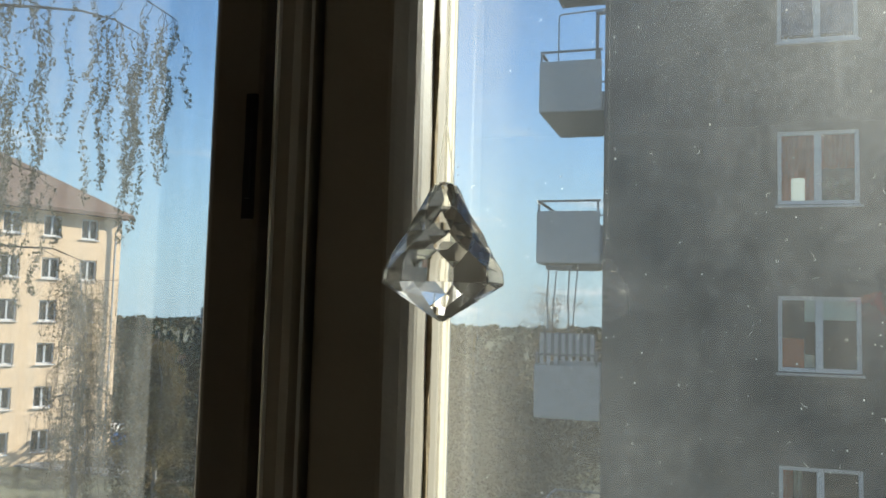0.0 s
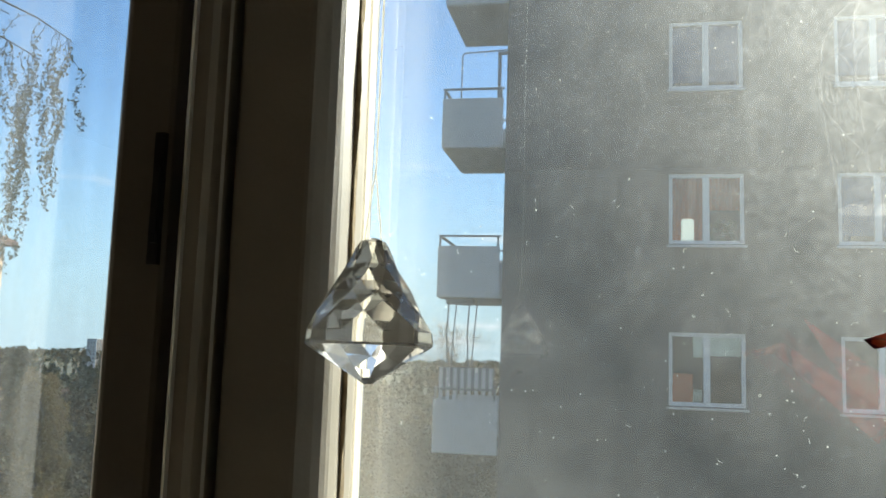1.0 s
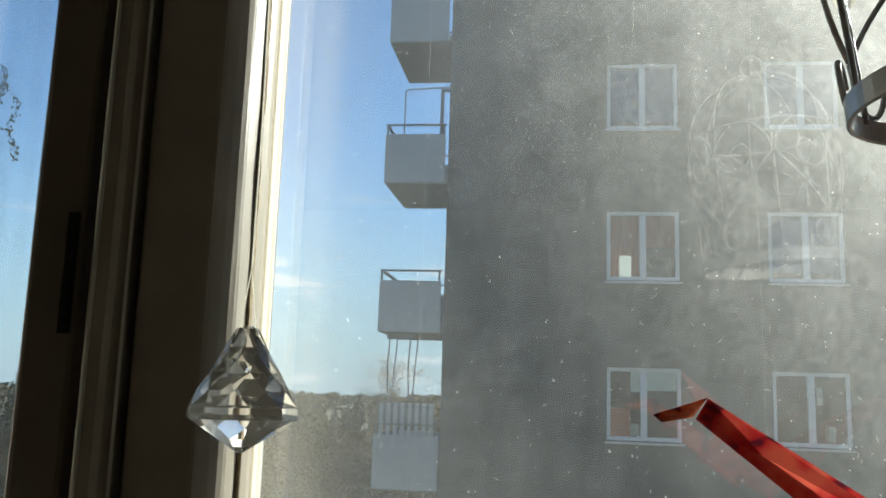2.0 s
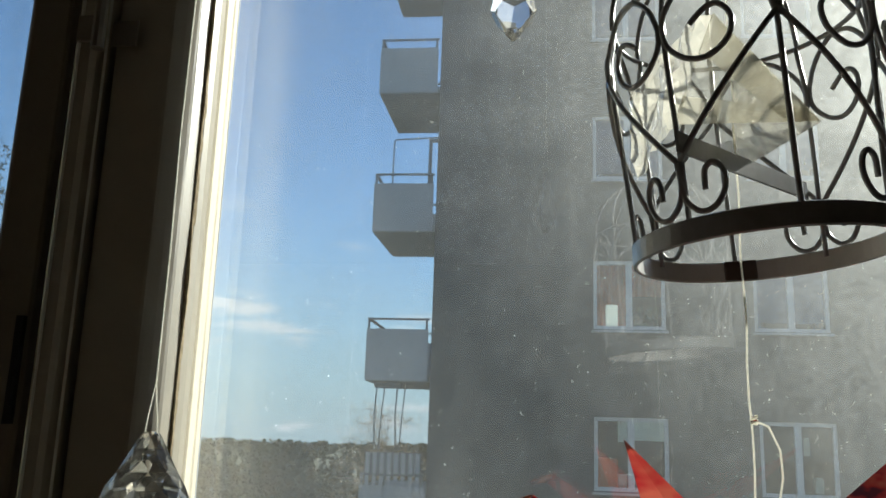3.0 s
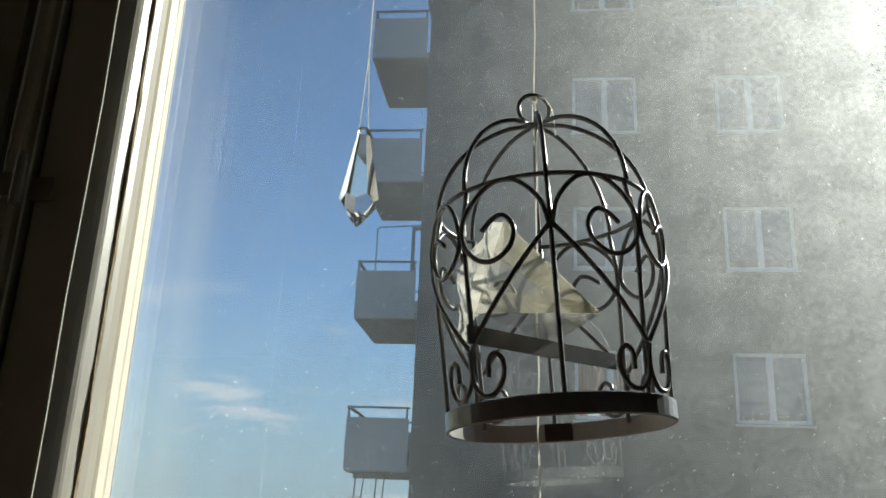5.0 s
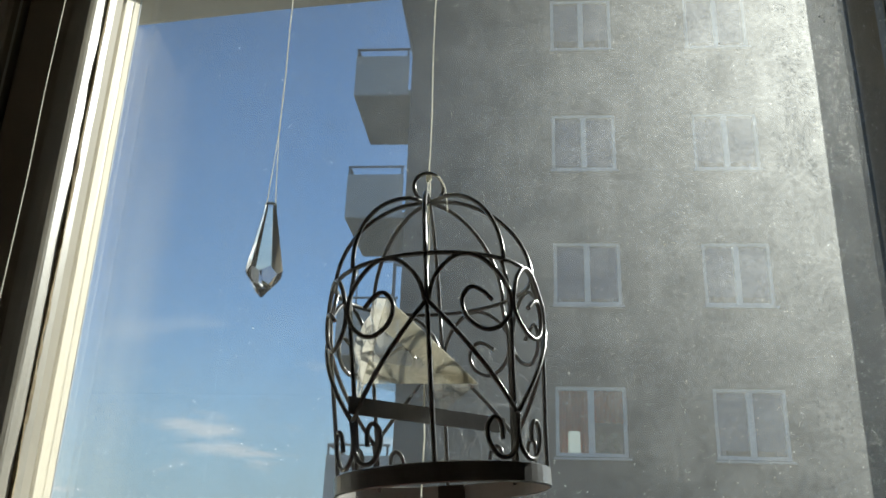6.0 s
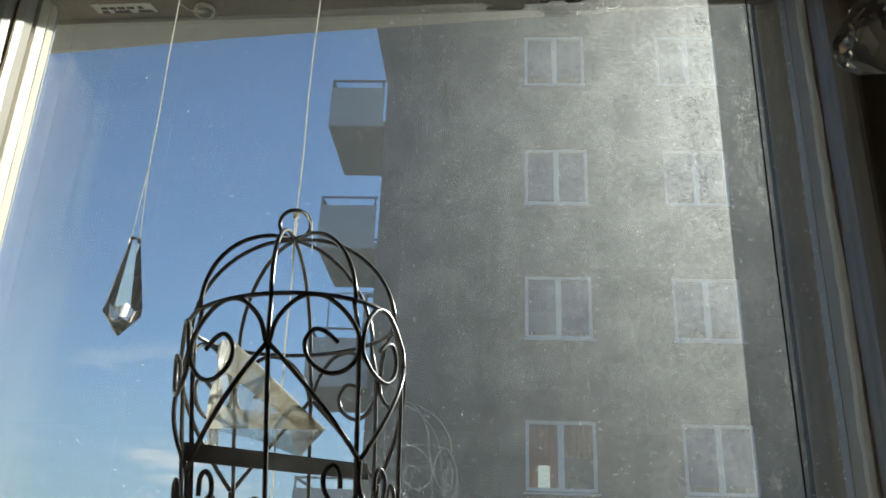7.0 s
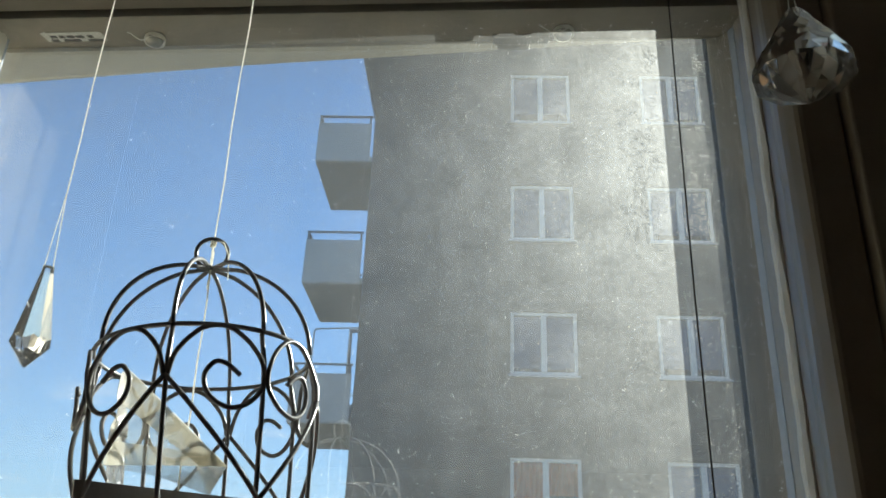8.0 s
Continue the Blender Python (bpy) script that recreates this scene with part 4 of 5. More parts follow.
def house_window(col, row):
    """A two-light window set in the wall, with frame, post, panes, sill and what shows behind the glass."""
    x, z = COLS[col], Z0 + row * S - WH
    w = new("window")
    w.parent = house
    w.location = (x, 0.03, z)
    t, d = 0.075, 0.07
    for b in ((0, t, 0, d, 0, WH), (WW - t, WW, 0, d, 0, WH), (t, WW - t, 0, d, WH - t, WH), (t, WW - t, 0, d, 0, t), (WW / 2 - 0.055, WW / 2 + 0.055, -0.008, d - 0.01, t, WH - t)):
        part("frame_bar", box(*b, 0.006), FRAME_WHITE, w)
    for a, b in ((t, WW / 2 - 0.055), (WW / 2 + 0.055, WW - t)):
        bm = bmesh.new()
        bm.faces.new([bm.verts.new(p) for p in ((a, 0.045, t), (b, 0.045, t), (b, 0.045, WH - t), (a, 0.045, WH - t))])
        part("pane", bm, GLASS_FAR, w)
    part("sill", box(-0.03, WW + 0.03, -0.10, 0.01, -0.05, -0.012, 0.004), TIN, w, "sheet metal sill")
    rng = random.Random(col * 17 + row * 5 + 3)
    inside = []
    if (col, row) == (0, 0):
        inside = [("roller_blind", (0.42, 0.64, 0.07, 0.09, 0.83, 1.18), BLIND), ("roller_blind", (0.66, 1.20, 0.07, 0.09, 0.86, 1.18), BLIND), ("armchair", (0.06, 0.42, 0.12, 0.5, 0.0, 0.55), CURTAIN), ("lamp_shade", (0.41, 0.58, 0.16, 0.30, 0.08, 0.29), BLIND)]
    elif (col, row) == (0, 1):
        inside = [("curtain", (0.05, 1.22, 0.09, 0.14, 0.62, 1.25), CURTAIN), ("curtain", (0.05, 0.60, 0.32, 0.37, 0.0, 1.25), CURTAIN), ("lamp_shade", (0.24, 0.45, 0.15, 0.29, 0.08, 0.48), LIT_SHADE), ("pot_plant", (0.68, 1.15, 0.25, 0.45, 0.05, 0.46), GREEN_PLANT)]
    elif (col, row) == (0, -1):
        inside = [("curtain", (0.04, 0.24, 0.2, 0.26, 0.0, 1.25), CURTAIN), ("curtain", (0.25, 0.37, 0.16, 0.20, 0.72, 1.2), BLIND)]
    elif (col, row) == (1, 0):
        inside = [("roller_blind", (0.80, 0.90, 0.3, 0.32, 0.7, 1.0), BLIND), ("lamp_shade", (0.92, 1.06, 0.16, 0.30, 0.08, 0.35), BLIND)]
    else:
        # Added blind and curtains; their blue stands for sky reflected in the panes.
        inside = [("roller_blind", (0.05, 1.22, 0.08, 0.10, 0.10 + 0.2 * rng.random(), 1.24), SKY_SHEEN), ("curtain", (0.04, 0.14 + 0.1 * rng.random(), 0.12, 0.18, 0.0, 1.25), SKY_SHEEN), ("curtain", (1.12 - 0.1 * rng.random(), 1.22, 0.12, 0.18, 0.0, 1.25), SKY_SHEEN)]
    for n, b, mat in inside:
        if n == "curtain":
            x0, x1, y0, y1, z0, z1 = b
            steps = max(6, int((x1 - x0) / 0.03))
            bm = bmesh.new()
            cols = [[bm.verts.new((x0 + (x1 - x0) * i / steps, y0 + (y1 - y0) * (0.5 + 0.5 * math.sin(i * 1.7)), zz)) for zz in (z0, z1)] for i in range(steps + 1)]
            for p, q in zip(cols, cols[1:]):
                bm.faces.new((p[0], q[0], q[1], p[1]))
            bmesh.ops.solidify(bm, geom=list(bm.faces), thickness=0.01)
        elif n == "pot_plant":
            bm = box(b[0] + 0.15, b[1] - 0.15, b[2], b[3], b[4], b[4] + 0.12, 0.02)
            for i in range(60):
                quad_leaf(bm, (rng.uniform(b[0], b[1]), rng.uniform(b[2], b[3]), rng.uniform(b[4] + 0.1, b[5])), 0.16, rng)
        else:
            bm = box(*b, 0.008 if b[3] - b[2] < 0.05 else 0.03)
        part(n, bm, mat, w)
    return w


for col in (0, 1):
    for row in ROWS:
        house_window(col, row)


def balcony(k):
    """A balcony on the side wall: slab, three sheet panels, posts and a top rail."""
    b = new("balcony")
    b.parent = house
    zb = 2.66 + k * S
    b.location = (HX0, 0.03, zb)
    w, d, h = 1.19, 2.22, 0.945
    part("slab", box(-w + 0.02, -0.003, 0.02, d - 0.02, 0.0, 0.14, 0.008), SLAB, b)
    if k == -1:
        bm = bmesh.new()
        for i in range(14):
            add_box(bm, -w + i * w / 14 + 0.004, -w + (i + 0.62) * w / 14, -0.012, 0.0, 0.02, h, 0.003)
        add_box(bm, -w, -0.06, 0.0, 0.015, 0.02, h)
        part("panel", bm, PANEL, b, "ribbed pale grey sheet panel")
    else:
        part("panel", box(-w, -0.06, -0.006, 0.015, 0.02, h, 0.003), PANEL, b)
    part("panel", box(-w - 0.006, -w + 0.015, 0.017, d - 0.017, 0.02, h, 0.003), PANEL, b)
    part("panel", box(-w, -0.06, d - 0.015, d + 0.006, 0.02, h, 0.003), PANEL, b)
    for x, y in ((-w + 0.03, 0.04), (-0.10, 0.04), (-w + 0.03, d - 0.04), (-0.10, d - 0.04), (-w + 0.03, d / 2)):
        part("post", box(x - 0.018, x + 0.018, y - 0.018, y + 0.018, 0.14, h + 0.17, 0.003), RAIL, b)
    for r in ((-w, -0.05, 0.015, 0.065), (-w, -w + 0.05, 0.067, d - 0.067), (-w, -0.05, d - 0.065, d - 0.015)):
        part("top_rail", box(*r, h + 0.17, h + 0.205, 0.004), RAIL, b)
    if k == 1:
        part("tube_frame", tube([(-0.90, 0.3, 0.15), (-0.90, 0.3, 1.86), (-0.88, 0.3, 1.90), (-0.84, 0.3, 1.92), (-0.01, 0.3, 1.96)], 0.016, 8), TIN, b, "bent tube of an awning frame")
        part("side_post", box(-0.19, -0.13, 0.10, 0.16, 0.14, 1.80, 0.004), RAIL, b)
        part("side_post", box(-0.19, -0.002, 0.10, 0.16, 1.802, 1.86, 0.004), RAIL, b)
    if k == 0:
        for x in (-1.0, -0.62):
            part("hanging_pole", tube([(x, 0.25, -0.003), (x - 0.03, 0.25, -0.6), (x, 0.25, -1.2)], 0.014, 6), RAIL, b)
            part("hanging_pole", tube([(x + 0.13, 0.35, -0.003), (x + 0.08, 0.35, -0.6), (x + 0.05, 0.35, -1.2)], 0.012, 6), RAIL, b)
        part("bracket", box(-1.05, -0.55, 0.2, 0.4, -0.10, -0.003, 0.01), RAIL, b)
    if k == -1:
        for i in range(8):
            x = -w + 0.09 + i * 0.128
            part("screen_slat", box(x, x + 0.066, 0.02, 0.035, h + 0.005, h + 0.165), PANEL, b)
            part("screen_slat", box(x, x + 0.066, 0.02, 0.035, h + 0.21, h + 0.56), PANEL, b)
        part("screen_cloth", box(-w + 0.08, -0.12, 0.036, 0.042, h + 0.21, h + 0.57), RAIL, b, "dark blue striped wind screen")
    return b


for k in range(-3, 4):
    balcony(k)

# ---- ground and distance ----
bm = bmesh.new()
grid = {}
xs = [-2500, -1200, -500, -250, -120, -60, -30, 0, 30, 60, 120, 250, 500, 1200, 2500]
ys = [-2500, -400, -60, 0.2, 20, 40, 60, 80, 120, 180, 260, 400, 700, 1200, 2500]
for i, x in enumerate(xs):
    for j, y in enumerate(ys):
        r = math.hypot(x, y)
        z = GROUND - max(0.0, min(10.0, (r - 75) * 0.05))
        grid[i, j] = bm.verts.new((x, y, z))
for i in range(len(xs) - 1):
    for j in range(len(ys) - 1):
        bm.faces.new((grid[i, j], grid[i + 1, j], grid[i + 1, j + 1], grid[i, j + 1]))
single("ground", bm, GRASS, "dry autumn grass and earth", "ground", kind="structure")
single("road", box(-62, -8, 44.0, 49.5, GROUND + 0.004, GROUND + 0.03), ASPHALT, "grey asphalt drive", "road", kind="structure")
single("pavement", box(-62, -8, 42.2, 43.9, GROUND + 0.004, GROUND + 0.12, 0.02), SLAB, "pale kerbed footpath beside the drive", "pavement", kind="structure")


def ground_z(x, y):
    return GROUND - max(0.0, min(10.0, (math.hypot(x, y) - 75) * 0.05))


# ---- the peach house ----
PD = 64.0
corner = Vector((-PD * math.sin(radians(40.4)), PD * math.cos(radians(40.4)) - 0.44, GROUND))
along = Vector((-2.6, -8.0, 0)).normalized()
peach = new("peach_house")
peach.matrix_world = Matrix.Translation(corner + along * 30.0) @ Matrix(((-along.x, along.y, 0, 0), (-along.y, -along.x, 0, 0), (0, 0, 1, 0), (0, 0, 0, 1)))
tagged(peach, "peach rendered six-storey house with brown hipped roof", "apartment house")
EAVE, LEN, DEEP = 16.4, 30.0, 12.0
phs = [(LEN - 2.9 - i * 2.6, LEN - 1.7 - i * 2.6, EAVE - 1.85 - f * 2.75, EAVE - 0.5 - f * 2.75) for i in range(10) for f in range(6)]
part("front_wall", wall_with_holes(0, LEN, 0, EAVE, 0, 0.4, phs), OCHRE, peach)
part("end_wall", box(0, 0.4, 0.402, DEEP, 0, EAVE), OCHRE, peach)
part("end_wall", box(LEN - 0.4, LEN, 0.402, DEEP, 0, EAVE), OCHRE, peach)
part("back_wall", box(0.402, LEN - 0.402, DEEP - 0.4, DEEP, 0, EAVE), OCHRE, peach)
part("core", box(0.6, LEN - 0.6, 1.6, DEEP - 0.6, 0, EAVE - 0.2), ROOM_GLOOM, peach)
bm = bmesh.new()
o = 0.6
vs = [bm.verts.new(p) for p in ((-o, -o, EAVE), (LEN + o, -o, EAVE), (LEN + o, DEEP + o, EAVE), (-o, DEEP + o, EAVE), (6.6, DEEP / 2, EAVE + 4.4), (LEN - 6.6, DEEP / 2, EAVE + 4.4), (-o, -o, EAVE - 0.25), (LEN + o, -o, EAVE - 0.25), (LEN + o, DEEP + o, EAVE - 0.25), (-o, DEEP + o, EAVE - 0.25))]
for f in ((0, 1, 5, 4), (1, 2, 5), (2, 3, 4, 5), (3, 0, 4), (0, 6, 7, 1), (1, 7, 8, 2), (2, 8, 9, 3), (3, 9, 6, 0), (6, 9, 8, 7)):
    bm.faces.new([vs[i] for i in f])
roof = part("roof", bm, TILE, peach, "brown tiled hipped roof")
part("chimney", box(9.0, 9.9, 5.4, 6.2, EAVE + 3.6, EAVE + 5.6, 0.03), OCHRE, roof)
part("aerial", tube([(5.0, 5.0, EAVE + 3.0), (5.0, 5.0, EAVE + 5.6)], 0.03, 6), RAIL, roof)
part("downpipe", tube([(LEN - 0.2, -0.3, EAVE - 0.3), (LEN - 0.5, -0.14, EAVE - 1.3), (LEN - 0.5, -0.14, 0.1)], 0.07, 8), TIN, peach)
for x0, x1, z0, z1 in phs:
    w = new("window")
    w.parent = peach
    w.location = (x0, 0.12, z0)
    ww, wh = x1 - x0, z1 - z0
    bm = bmesh.new()
    for b in ((0, 0.1, 0, 0.08, 0, wh), (ww - 0.1, ww, 0, 0.08, 0, wh), (0.1, ww - 0.1, 0, 0.08, wh - 0.1, wh), (0.1, ww - 0.1, 0, 0.08, 0, 0.1), (ww / 2 - 0.06, ww / 2 + 0.06, -0.01, 0.07, 0.1, wh - 0.1)):
        add_box(bm, *b)
    part("frame", bm, FRAME_WHITE, w)
    bm = bmesh.new()
    bm.faces.new([bm.verts.new(p) for p in ((0.1, 0.05, 0.1), (ww - 0.1, 0.05, 0.1), (ww - 0.1, 0.05, wh - 0.1), (0.1, 0.05, wh - 0.1))])
    part("pane", bm, GLASS_FAR, w)
    part("sill", box(-0.08, ww + 0.08, -0.22, 0.0, -0.08, -0.02), FRAME_WHITE, w)


# ---- trees ----
def tree(name, place, height, label, seed, leaf, bark=BARK, hang=0.0, spread=0.32, leaves=2600, size=0.10, base=0.3, category="tree", strands=0, girth=0.016):
    """A tapered trunk with limbs and twigs, and a crown of many small leaves; hang: how far twigs droop."""
    rng = random.Random(seed)
    t = thing(name, place, label, category)
    top = height * 0.95
    bend = [(rng.gauss(0, 0.02) * height * (i / 8), rng.gauss(0, 0.02) * height * (i / 8), top * i / 8) for i in range(9)]
    bm = bmesh.new()
    add_tube(bm, bend, height * girth, 9, 0.12)
    part("trunk", bm, bark, t, smooth=True)
    limbs, crown = bmesh.new(), bmesh.new()
    ends = []
    for i in range(26):
        f = base + (0.97 - base) * (i / 26) ** 0.9
        z = top * f
        j = min(7, int(f * 8))
        p0 = Vector(bend[j]).lerp(Vector(bend[j + 1]), f * 8 - j)
        a = i * 2.4 + rng.uniform(-0.4, 0.4)
        reach = height * spread * (1.05 - f * 0.75) * rng.uniform(0.65, 1.1)
        pts, p = [p0], p0.copy()
        for s in range(5):
            p = p + Vector((math.cos(a) * reach / 5, math.sin(a) * reach / 5, reach * (0.16 - 0.05 * s * (1 + hang)) + rng.gauss(0, 0.03) * reach))
            a += rng.gauss(0, 0.18)
            pts.append(p.copy())
        add_tube(limbs, pts, height * girth * 0.42 * (1.1 - f), 5, 0.25)
        ends.append(pts)
    per = max(1, leaves // (26 * 5))
    for pts in ends:
        for q in range(1, len(pts)):
            for s in range(3):
                p = Vector(pts[q]) + Vector((rng.gauss(0, 0.03), rng.gauss(0, 0.03), rng.gauss(0, 0.02))) * height
                n = rng.uniform(0.5, 1.0) * height * (0.05 + 0.16 * hang)
                twig = [Vector(pts[q])]
                drift = Vector((rng.gauss(0, 0.25), rng.gauss(0, 0.25), 0))
                for u in range(1, 6):
                    twig.append(p + drift * n * u / 5 * 0.5 + Vector((0, 0, -n * u / 5 if hang else n * rng.uniform(-0.5, 0.5) * u / 5)))
                add_tube(limbs, twig, height * girth * 0.06, 3, 0.5)
                for v in range(per // 3 + 1):
                    k = rng.random() ** 0.8 * 4.99
                    c = twig[int(k)].lerp(twig[int(k) + 1], k - int(k))
                    c = c + Vector((rng.gauss(0, 1), rng.gauss(0, 1), rng.gauss(0, 1))) * height * (0.008 if hang else 0.022)
                    quad_leaf(crown, c, size * rng.uniform(0.6, 1.3), rng, hang)
    part("limbs", limbs, TWIG, t)
    part("crown", crown, leaf, t)
    return t


def weeping_birch(place, height, limbs_to, seed, label):
    """A birch with long limbs to given places, from which leafy strands hang down."""
    rng = random.Random(seed)
    t = thing("birch_tree", place, label, "tree")
    base = Vector(place)
    trunk = [Vector((0.25 * math.sin(i * 0.7), 0.2 * math.sin(i * 0.9), height * i / 10)) for i in range(11)]
    part("trunk", tube(trunk, 0.20, 10, 0.15), BARK, t, smooth=True)
    wood, crown = bmesh.new(), bmesh.new()
    for end, drop, count in limbs_to:
        end = Vector(end) - base
        start = trunk[min(10, max(3, int((end.z - 1.5) / height * 10)))]
        line = []
        for i in range(11):
            f = i / 10
            p = start.lerp(end, f) + Vector((0, 0, 0.9 * math.sin(math.pi * f) - 0.5 * f * f)) + Vector((rng.gauss(0, 0.05), rng.gauss(0, 0.05), rng.gauss(0, 0.05)))
            line.append(p)
        add_tube(wood, line, 0.055, 6, 0.14)
        for s in range(count):
            f = 10 - 3.2 * rng.random() ** 1.5 - 0.01
            p = line[int(f)].lerp(line[int(f) + 1], f - int(f)) if f < 10 else line[10].copy()
            n = drop * rng.uniform(0.35, 1.0)
            away = Vector((rng.gauss(0, 0.2), rng.gauss(0, 0.2), 0))
            pts, steps = [p.copy()], 16
            for u in range(1, steps + 1):
                g = u / steps
                pts.append(p + away * (1 - (1 - g) ** 2.2) + Vector((0.05 * math.sin(u * 0.9 + s), 0.05 * math.cos(u * 0.7 + s), -n * g + 0.10 * n * math.sin(math.pi * g))))
            add_tube(wood, pts, 0.0062, 3, 0.35)
            for v in range(int(n * 92)):
                g = rng.random() ** 0.48 * (steps - 0.01)
                c = pts[int(g)].lerp(pts[int(g) + 1], g - int(g)) + Vector((rng.gauss(0, 0.034), rng.gauss(0, 0.034), rng.gauss(0, 0.02)))
                quad_leaf(crown, c, rng.uniform(0.028, 0.074), rng, 1.6)
    part("limbs", wood, TWIG, t)
    part("crown", crown, LEAF_BIRCH, t, "sparse drooping yellow-green leaves")
    return t


weeping_birch((-12.6, 6.6, GROUND), 17.0, (((-9.25, 10.9, 6.6), 3.6, 17), ((-8.98, 11.2, 6.9), 3.4, 13), ((-9.2, 10.0, 6.9), 0.9, 3), ((-9.9, 9.4, 6.6), 0.8, 3), ((-10.6, 9.5, 5.6), 3.4, 18), ((-10.8, 10.4, 4.2), 2.6, 6), ((-10.9, 11.4, 2.9), 1.0, 4), ((-12.0, 11.0, 9.0), 3.0, 10), ((-15.0, 9.5, 7.0), 4.0, 14), ((-14.5, 4.5, 7.6), 4.0, 12)), 11, "tall weeping birch with sparse yellowing leaves")
tree("birch_tree", (-29.0, 31.5, GROUND), 12.6, "bare-looking birch with thin tan twigs by the house", 23, LEAF_TAN, hang=0.8, spread=0.20, leaves=17000, size=0.10, base=0.25)
tree("small_tree", (-26.2, 33.5, GROUND), 9.4, "olive-brown small tree beside the peach house", 29, LEAF_OLIVE, hang=0.3, spread=0.26, leaves=14000, size=0.13, base=0.2)
tree("bare_tree", (-13.4, 58.5, GROUND), 12.4, "leafless grey branching tree beyond the balconies", 37, LEAF_TAN, TWIG, spread=0.42, leaves=5200, size=0.10, base=0.3, girth=0.012)


# woods that reach the horizon
def clump_tree(bm, x, y, z, h, wide, rng, pine, n, leaf=0.145):
    for i in range(n):
        f = rng.random() ** (0.75 if pine else 0.9)
        zz = z + h * (0.12 + 0.88 * f)
        r = wide * (1.05 - f if pine else math.sin(math.pi * min(0.98, 0.15 + 0.8 * f))) * rng.uniform(0.35, 1.0)
        a = rng.uniform(0, 6.283)
        quad_leaf(bm, (x + r * math.cos(a), y + r * math.sin(a), zz), h * leaf * rng.uniform(0.7, 1.3), rng)


rng = random.Random(77)
for name, mat, pine, count, label in (("far_pines", LEAF_PINE, True, 420, "dark pine woods along the horizon"), ("far_autumn_trees", LEAF_AUTUMN, False, 230, "brown and yellow autumn trees among the pines")):
    bm = bmesh.new()
    for i in range(count):
        az = radians(rng.uniform(-52, 4) if i % 4 else rng.uniform(-62, 40))
        dist = rng.uniform(90, 330) if i % 3 else rng.uniform(230, 560)
        x, y = dist * math.sin(az), dist * math.cos(az)
        h = rng.uniform(9, 13.5) if pine else rng.uniform(6.5, 10.5)
        h = min(h, 10.2 + (dist - 75) * 0.05 - dist * 0.012) if dist < 260 else h
        clump_tree(bm, x, y, ground_z(x, y), h, h * (0.24 if pine else 0.36), rng, pine, 90 if dist > 200 else 260, 0.13 if dist > 200 else 0.085)
    for i in range(count * 3):
        az, dist = radians(rng.uniform(-62, 40)), rng.uniform(600, 1700)
        x, y = dist * math.sin(az), dist * math.cos(az)
        top = 1.6 - dist * math.tan(radians(rng.uniform(0.20, 0.60)))
        z = ground_z(x, y)
        clump_tree(bm, x, y, z, max(9.0, min(19.0, top - z)), 11.0, rng, False, 16, 0.4)
    single(name, bm, mat, label, "woods", kind="stuff")
bm = bmesh.new()
for i in range(170):
    az, dist = radians(rng.uniform(-40, -6)), rng.uniform(36, 88)
    x, y = dist * math.sin(az), dist * math.cos(az)
    h = rng.uniform(2.4, 5.4) * (1.2 if dist > 55 else 0.8)
    if -30 < x < -4 and y < 32:
        continue
    clump_tree(bm, x, y, GROUND, h, h * 0.6, rng, False, 700, 0.055)
single("shrubs", bm, leaf_shader("shrub_leaves", (0.010, 0.016, 0.007), (0.048, 0.036, 0.016), (0.022, 0.022, 0.010), 0.06, 0.22), "green and brown shrubs between the houses", "shrubs", kind="stuff")

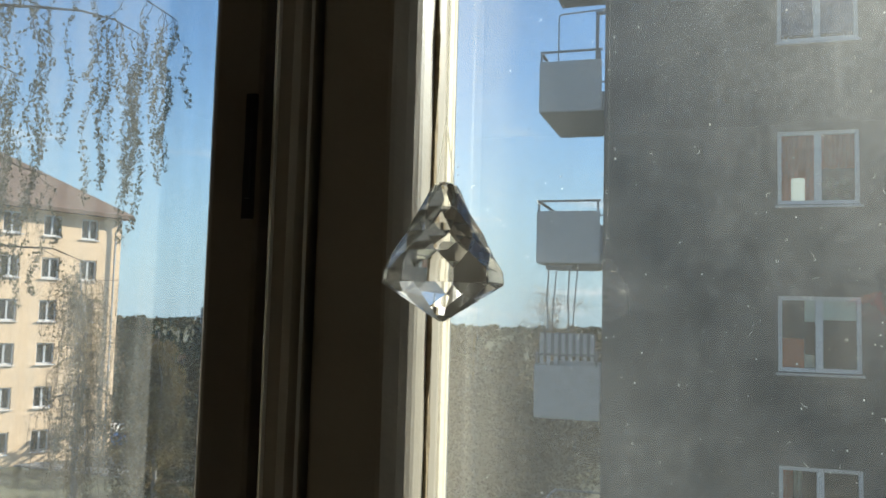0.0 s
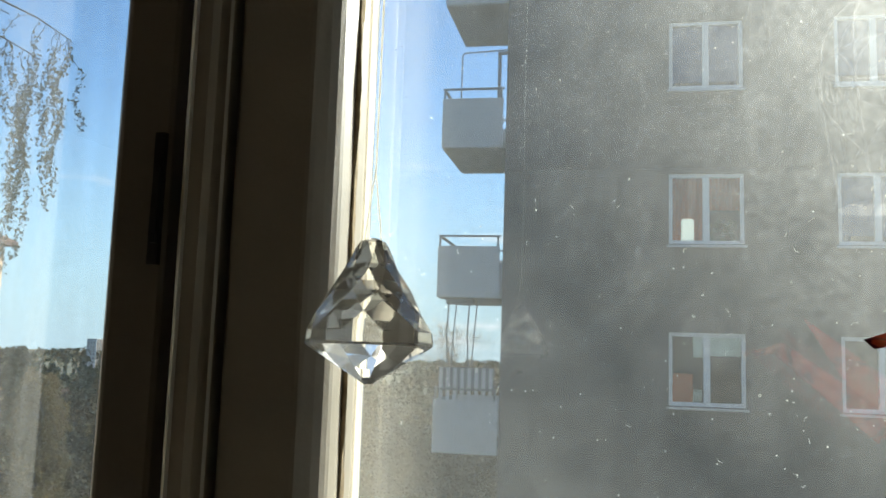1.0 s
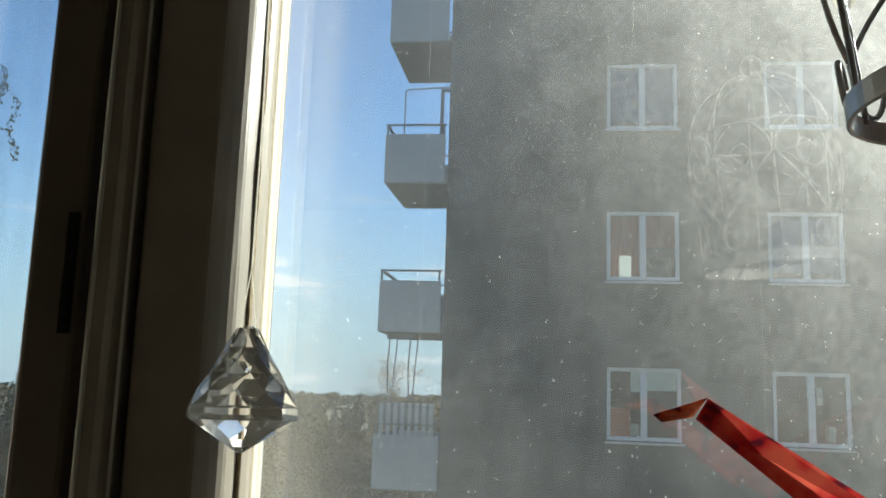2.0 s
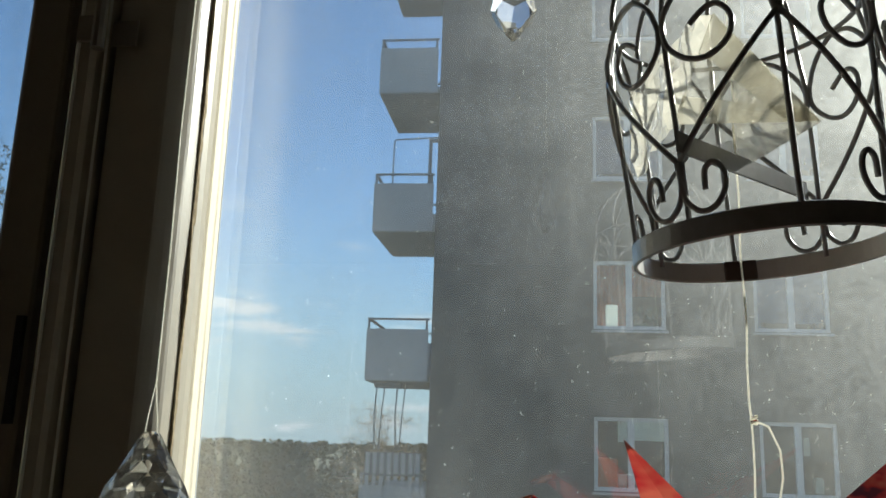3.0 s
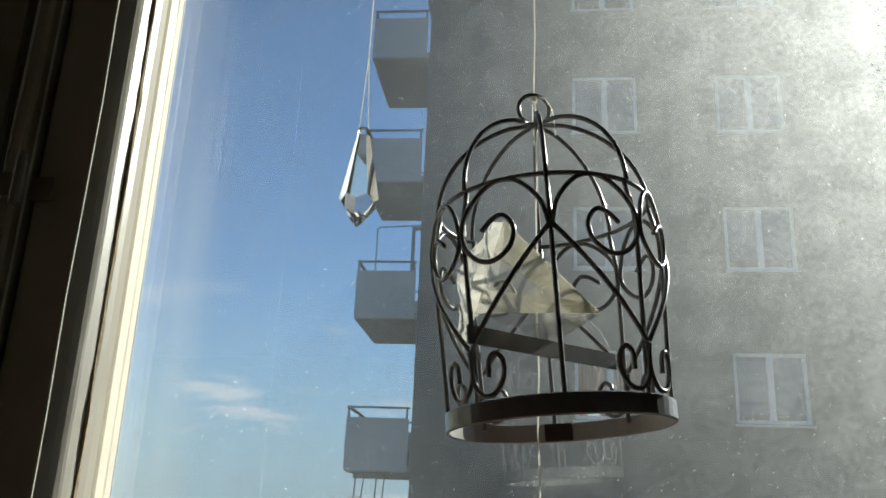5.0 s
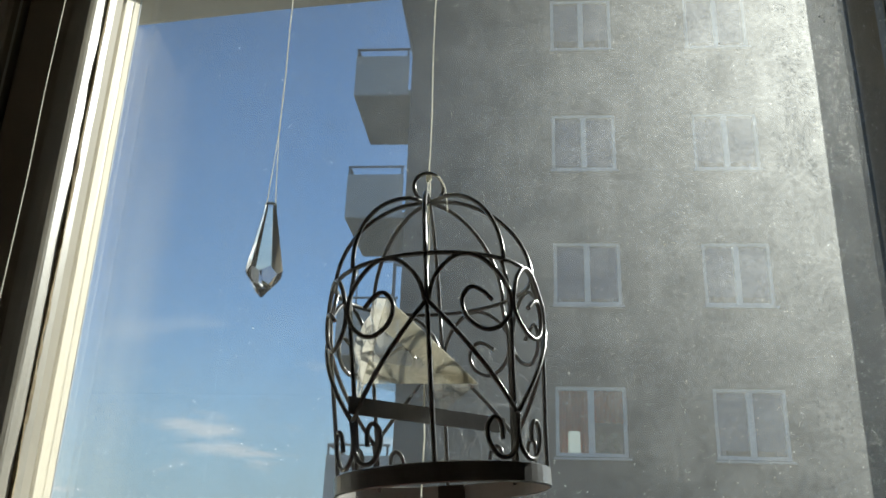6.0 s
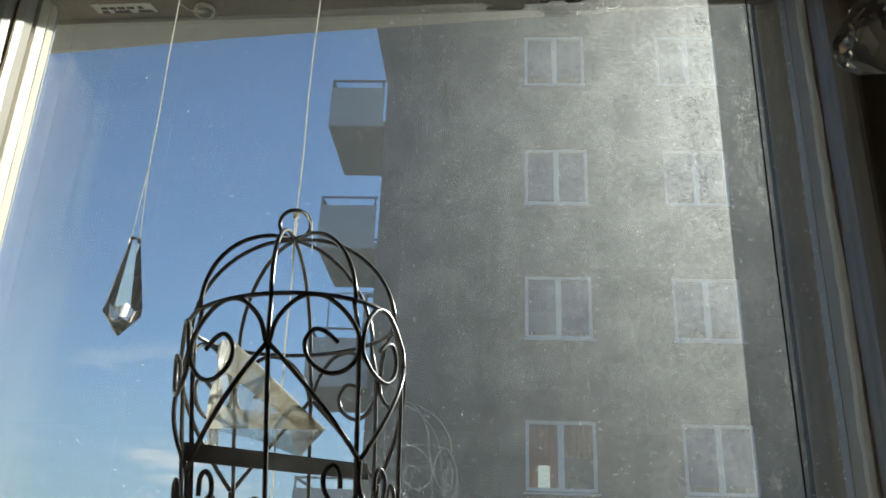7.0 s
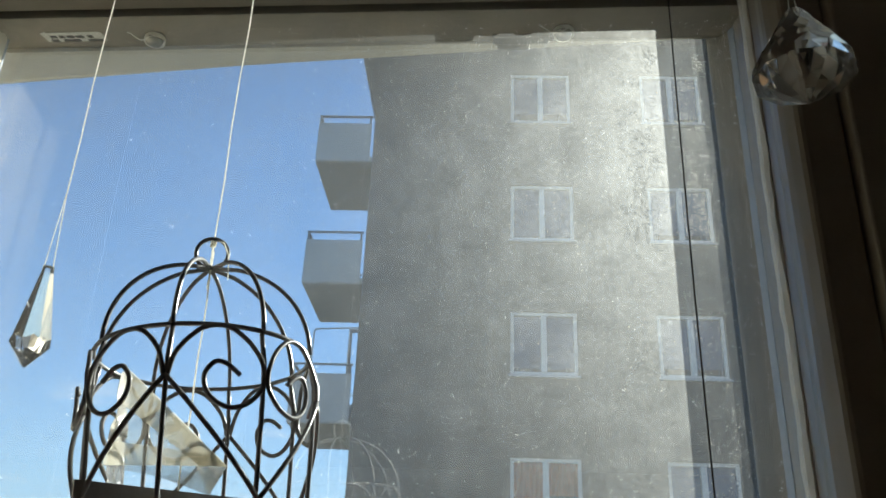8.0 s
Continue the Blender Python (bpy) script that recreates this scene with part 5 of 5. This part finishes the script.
# low house among the trees
hut = thing("small_house", (-151.0, 199.0, ground_z(-151, 199)), "small orange gabled house among distant trees", "house", turn=Matrix.Rotation(0.5, 4, "Z"))
part("wall", wall_with_holes(-4, 4, 0, 4.6, -3, -2.7, [(-2.6, -1.4, 1.2, 2.6), (1.4, 2.6, 1.2, 2.6)]), OCHRE, hut)
part("wall", box(-4, 4, -2.69, 3, 0, 4.59), OCHRE, hut)
bm = bmesh.new()
vs = [bm.verts.new(p) for p in ((-4.3, -3.4, 4.4), (-4.3, 3.4, 4.4), (-4.3, 0, 7.0), (4.3, -3.4, 4.4), (4.3, 3.4, 4.4), (4.3, 0, 7.0))]
bmesh.ops.convex_hull(bm, input=vs)
part("roof", bm, TILE, hut)
part("chimney", box(-0.4, 0.4, 0.5, 1.2, 6.0, 7.8, 0.02), FRAME_WHITE, hut)
far_block = thing("far_tower_block", (-401, 575, ground_z(-401, 575)), "distant grey tower block above the woods", "tower block")
part("wall", wall_with_holes(-4, 4, 0, 24, -6, -5.7, [(-3.4 + i * 2.4, -2.2 + i * 2.4, 1 + f * 2.8, 2.5 + f * 2.8) for i in range(3) for f in range(8)]), PANEL, far_block)
part("core", box(-4, 4, -5.6, 6, 0, 23.9), ROOM_GLOOM, far_block)
part("roof", box(-4.3, 4.3, -6.3, 6.3, 24.0, 24.5, 0.05), SLAB, far_block)


def car(name, place, turn, paint, label):
    c = thing(name, place, label, "car", "parked cars", turn=Matrix.Rotation(turn, 4, "Z"))
    for n, pts, w, mat in (("body", [(-2.1, 0.3), (2.1, 0.3), (2.15, 0.62), (1.9, 0.86), (1.0, 0.95), (-1.95, 0.95), (-2.15, 0.75)], 0.84, paint), ("cabin", [(-1.8, 0.952), (1.0, 0.952), (0.3, 1.42), (-1.3, 1.44)], 0.72, BLACK)):
        bm = profile([(p, q) for p, q in pts], "z", -w, w)
        for v in bm.verts:
            v.co = Vector((v.co.x, v.co.z, v.co.y))
        part(n, bm, mat, c)
    part("roof", box(-1.25, 0.28, -0.70, 0.70, 1.44, 1.48, 0.015), paint, c)
    for x in (-1.35, 1.35):
        for y in (-0.80, 0.80):
            w = part("wheel", tube([(x, y - 0.1, 0.32), (x, y + 0.1, 0.32)], 0.32, 14), RUBBER, c)
            part("rim", tube([(x, y - 0.11, 0.32), (x, y + 0.11, 0.32)], 0.19, 10), STEEL, w)
    return c


car("parked_car", (-45.0, 51.2, GROUND), 0.15, CAR_BLUE, "blue parked car beside the peach house")
car("parked_car", (-50.0, 56.5, GROUND), 0.3, CAR_WHITE, "white parked car beyond the blue one")
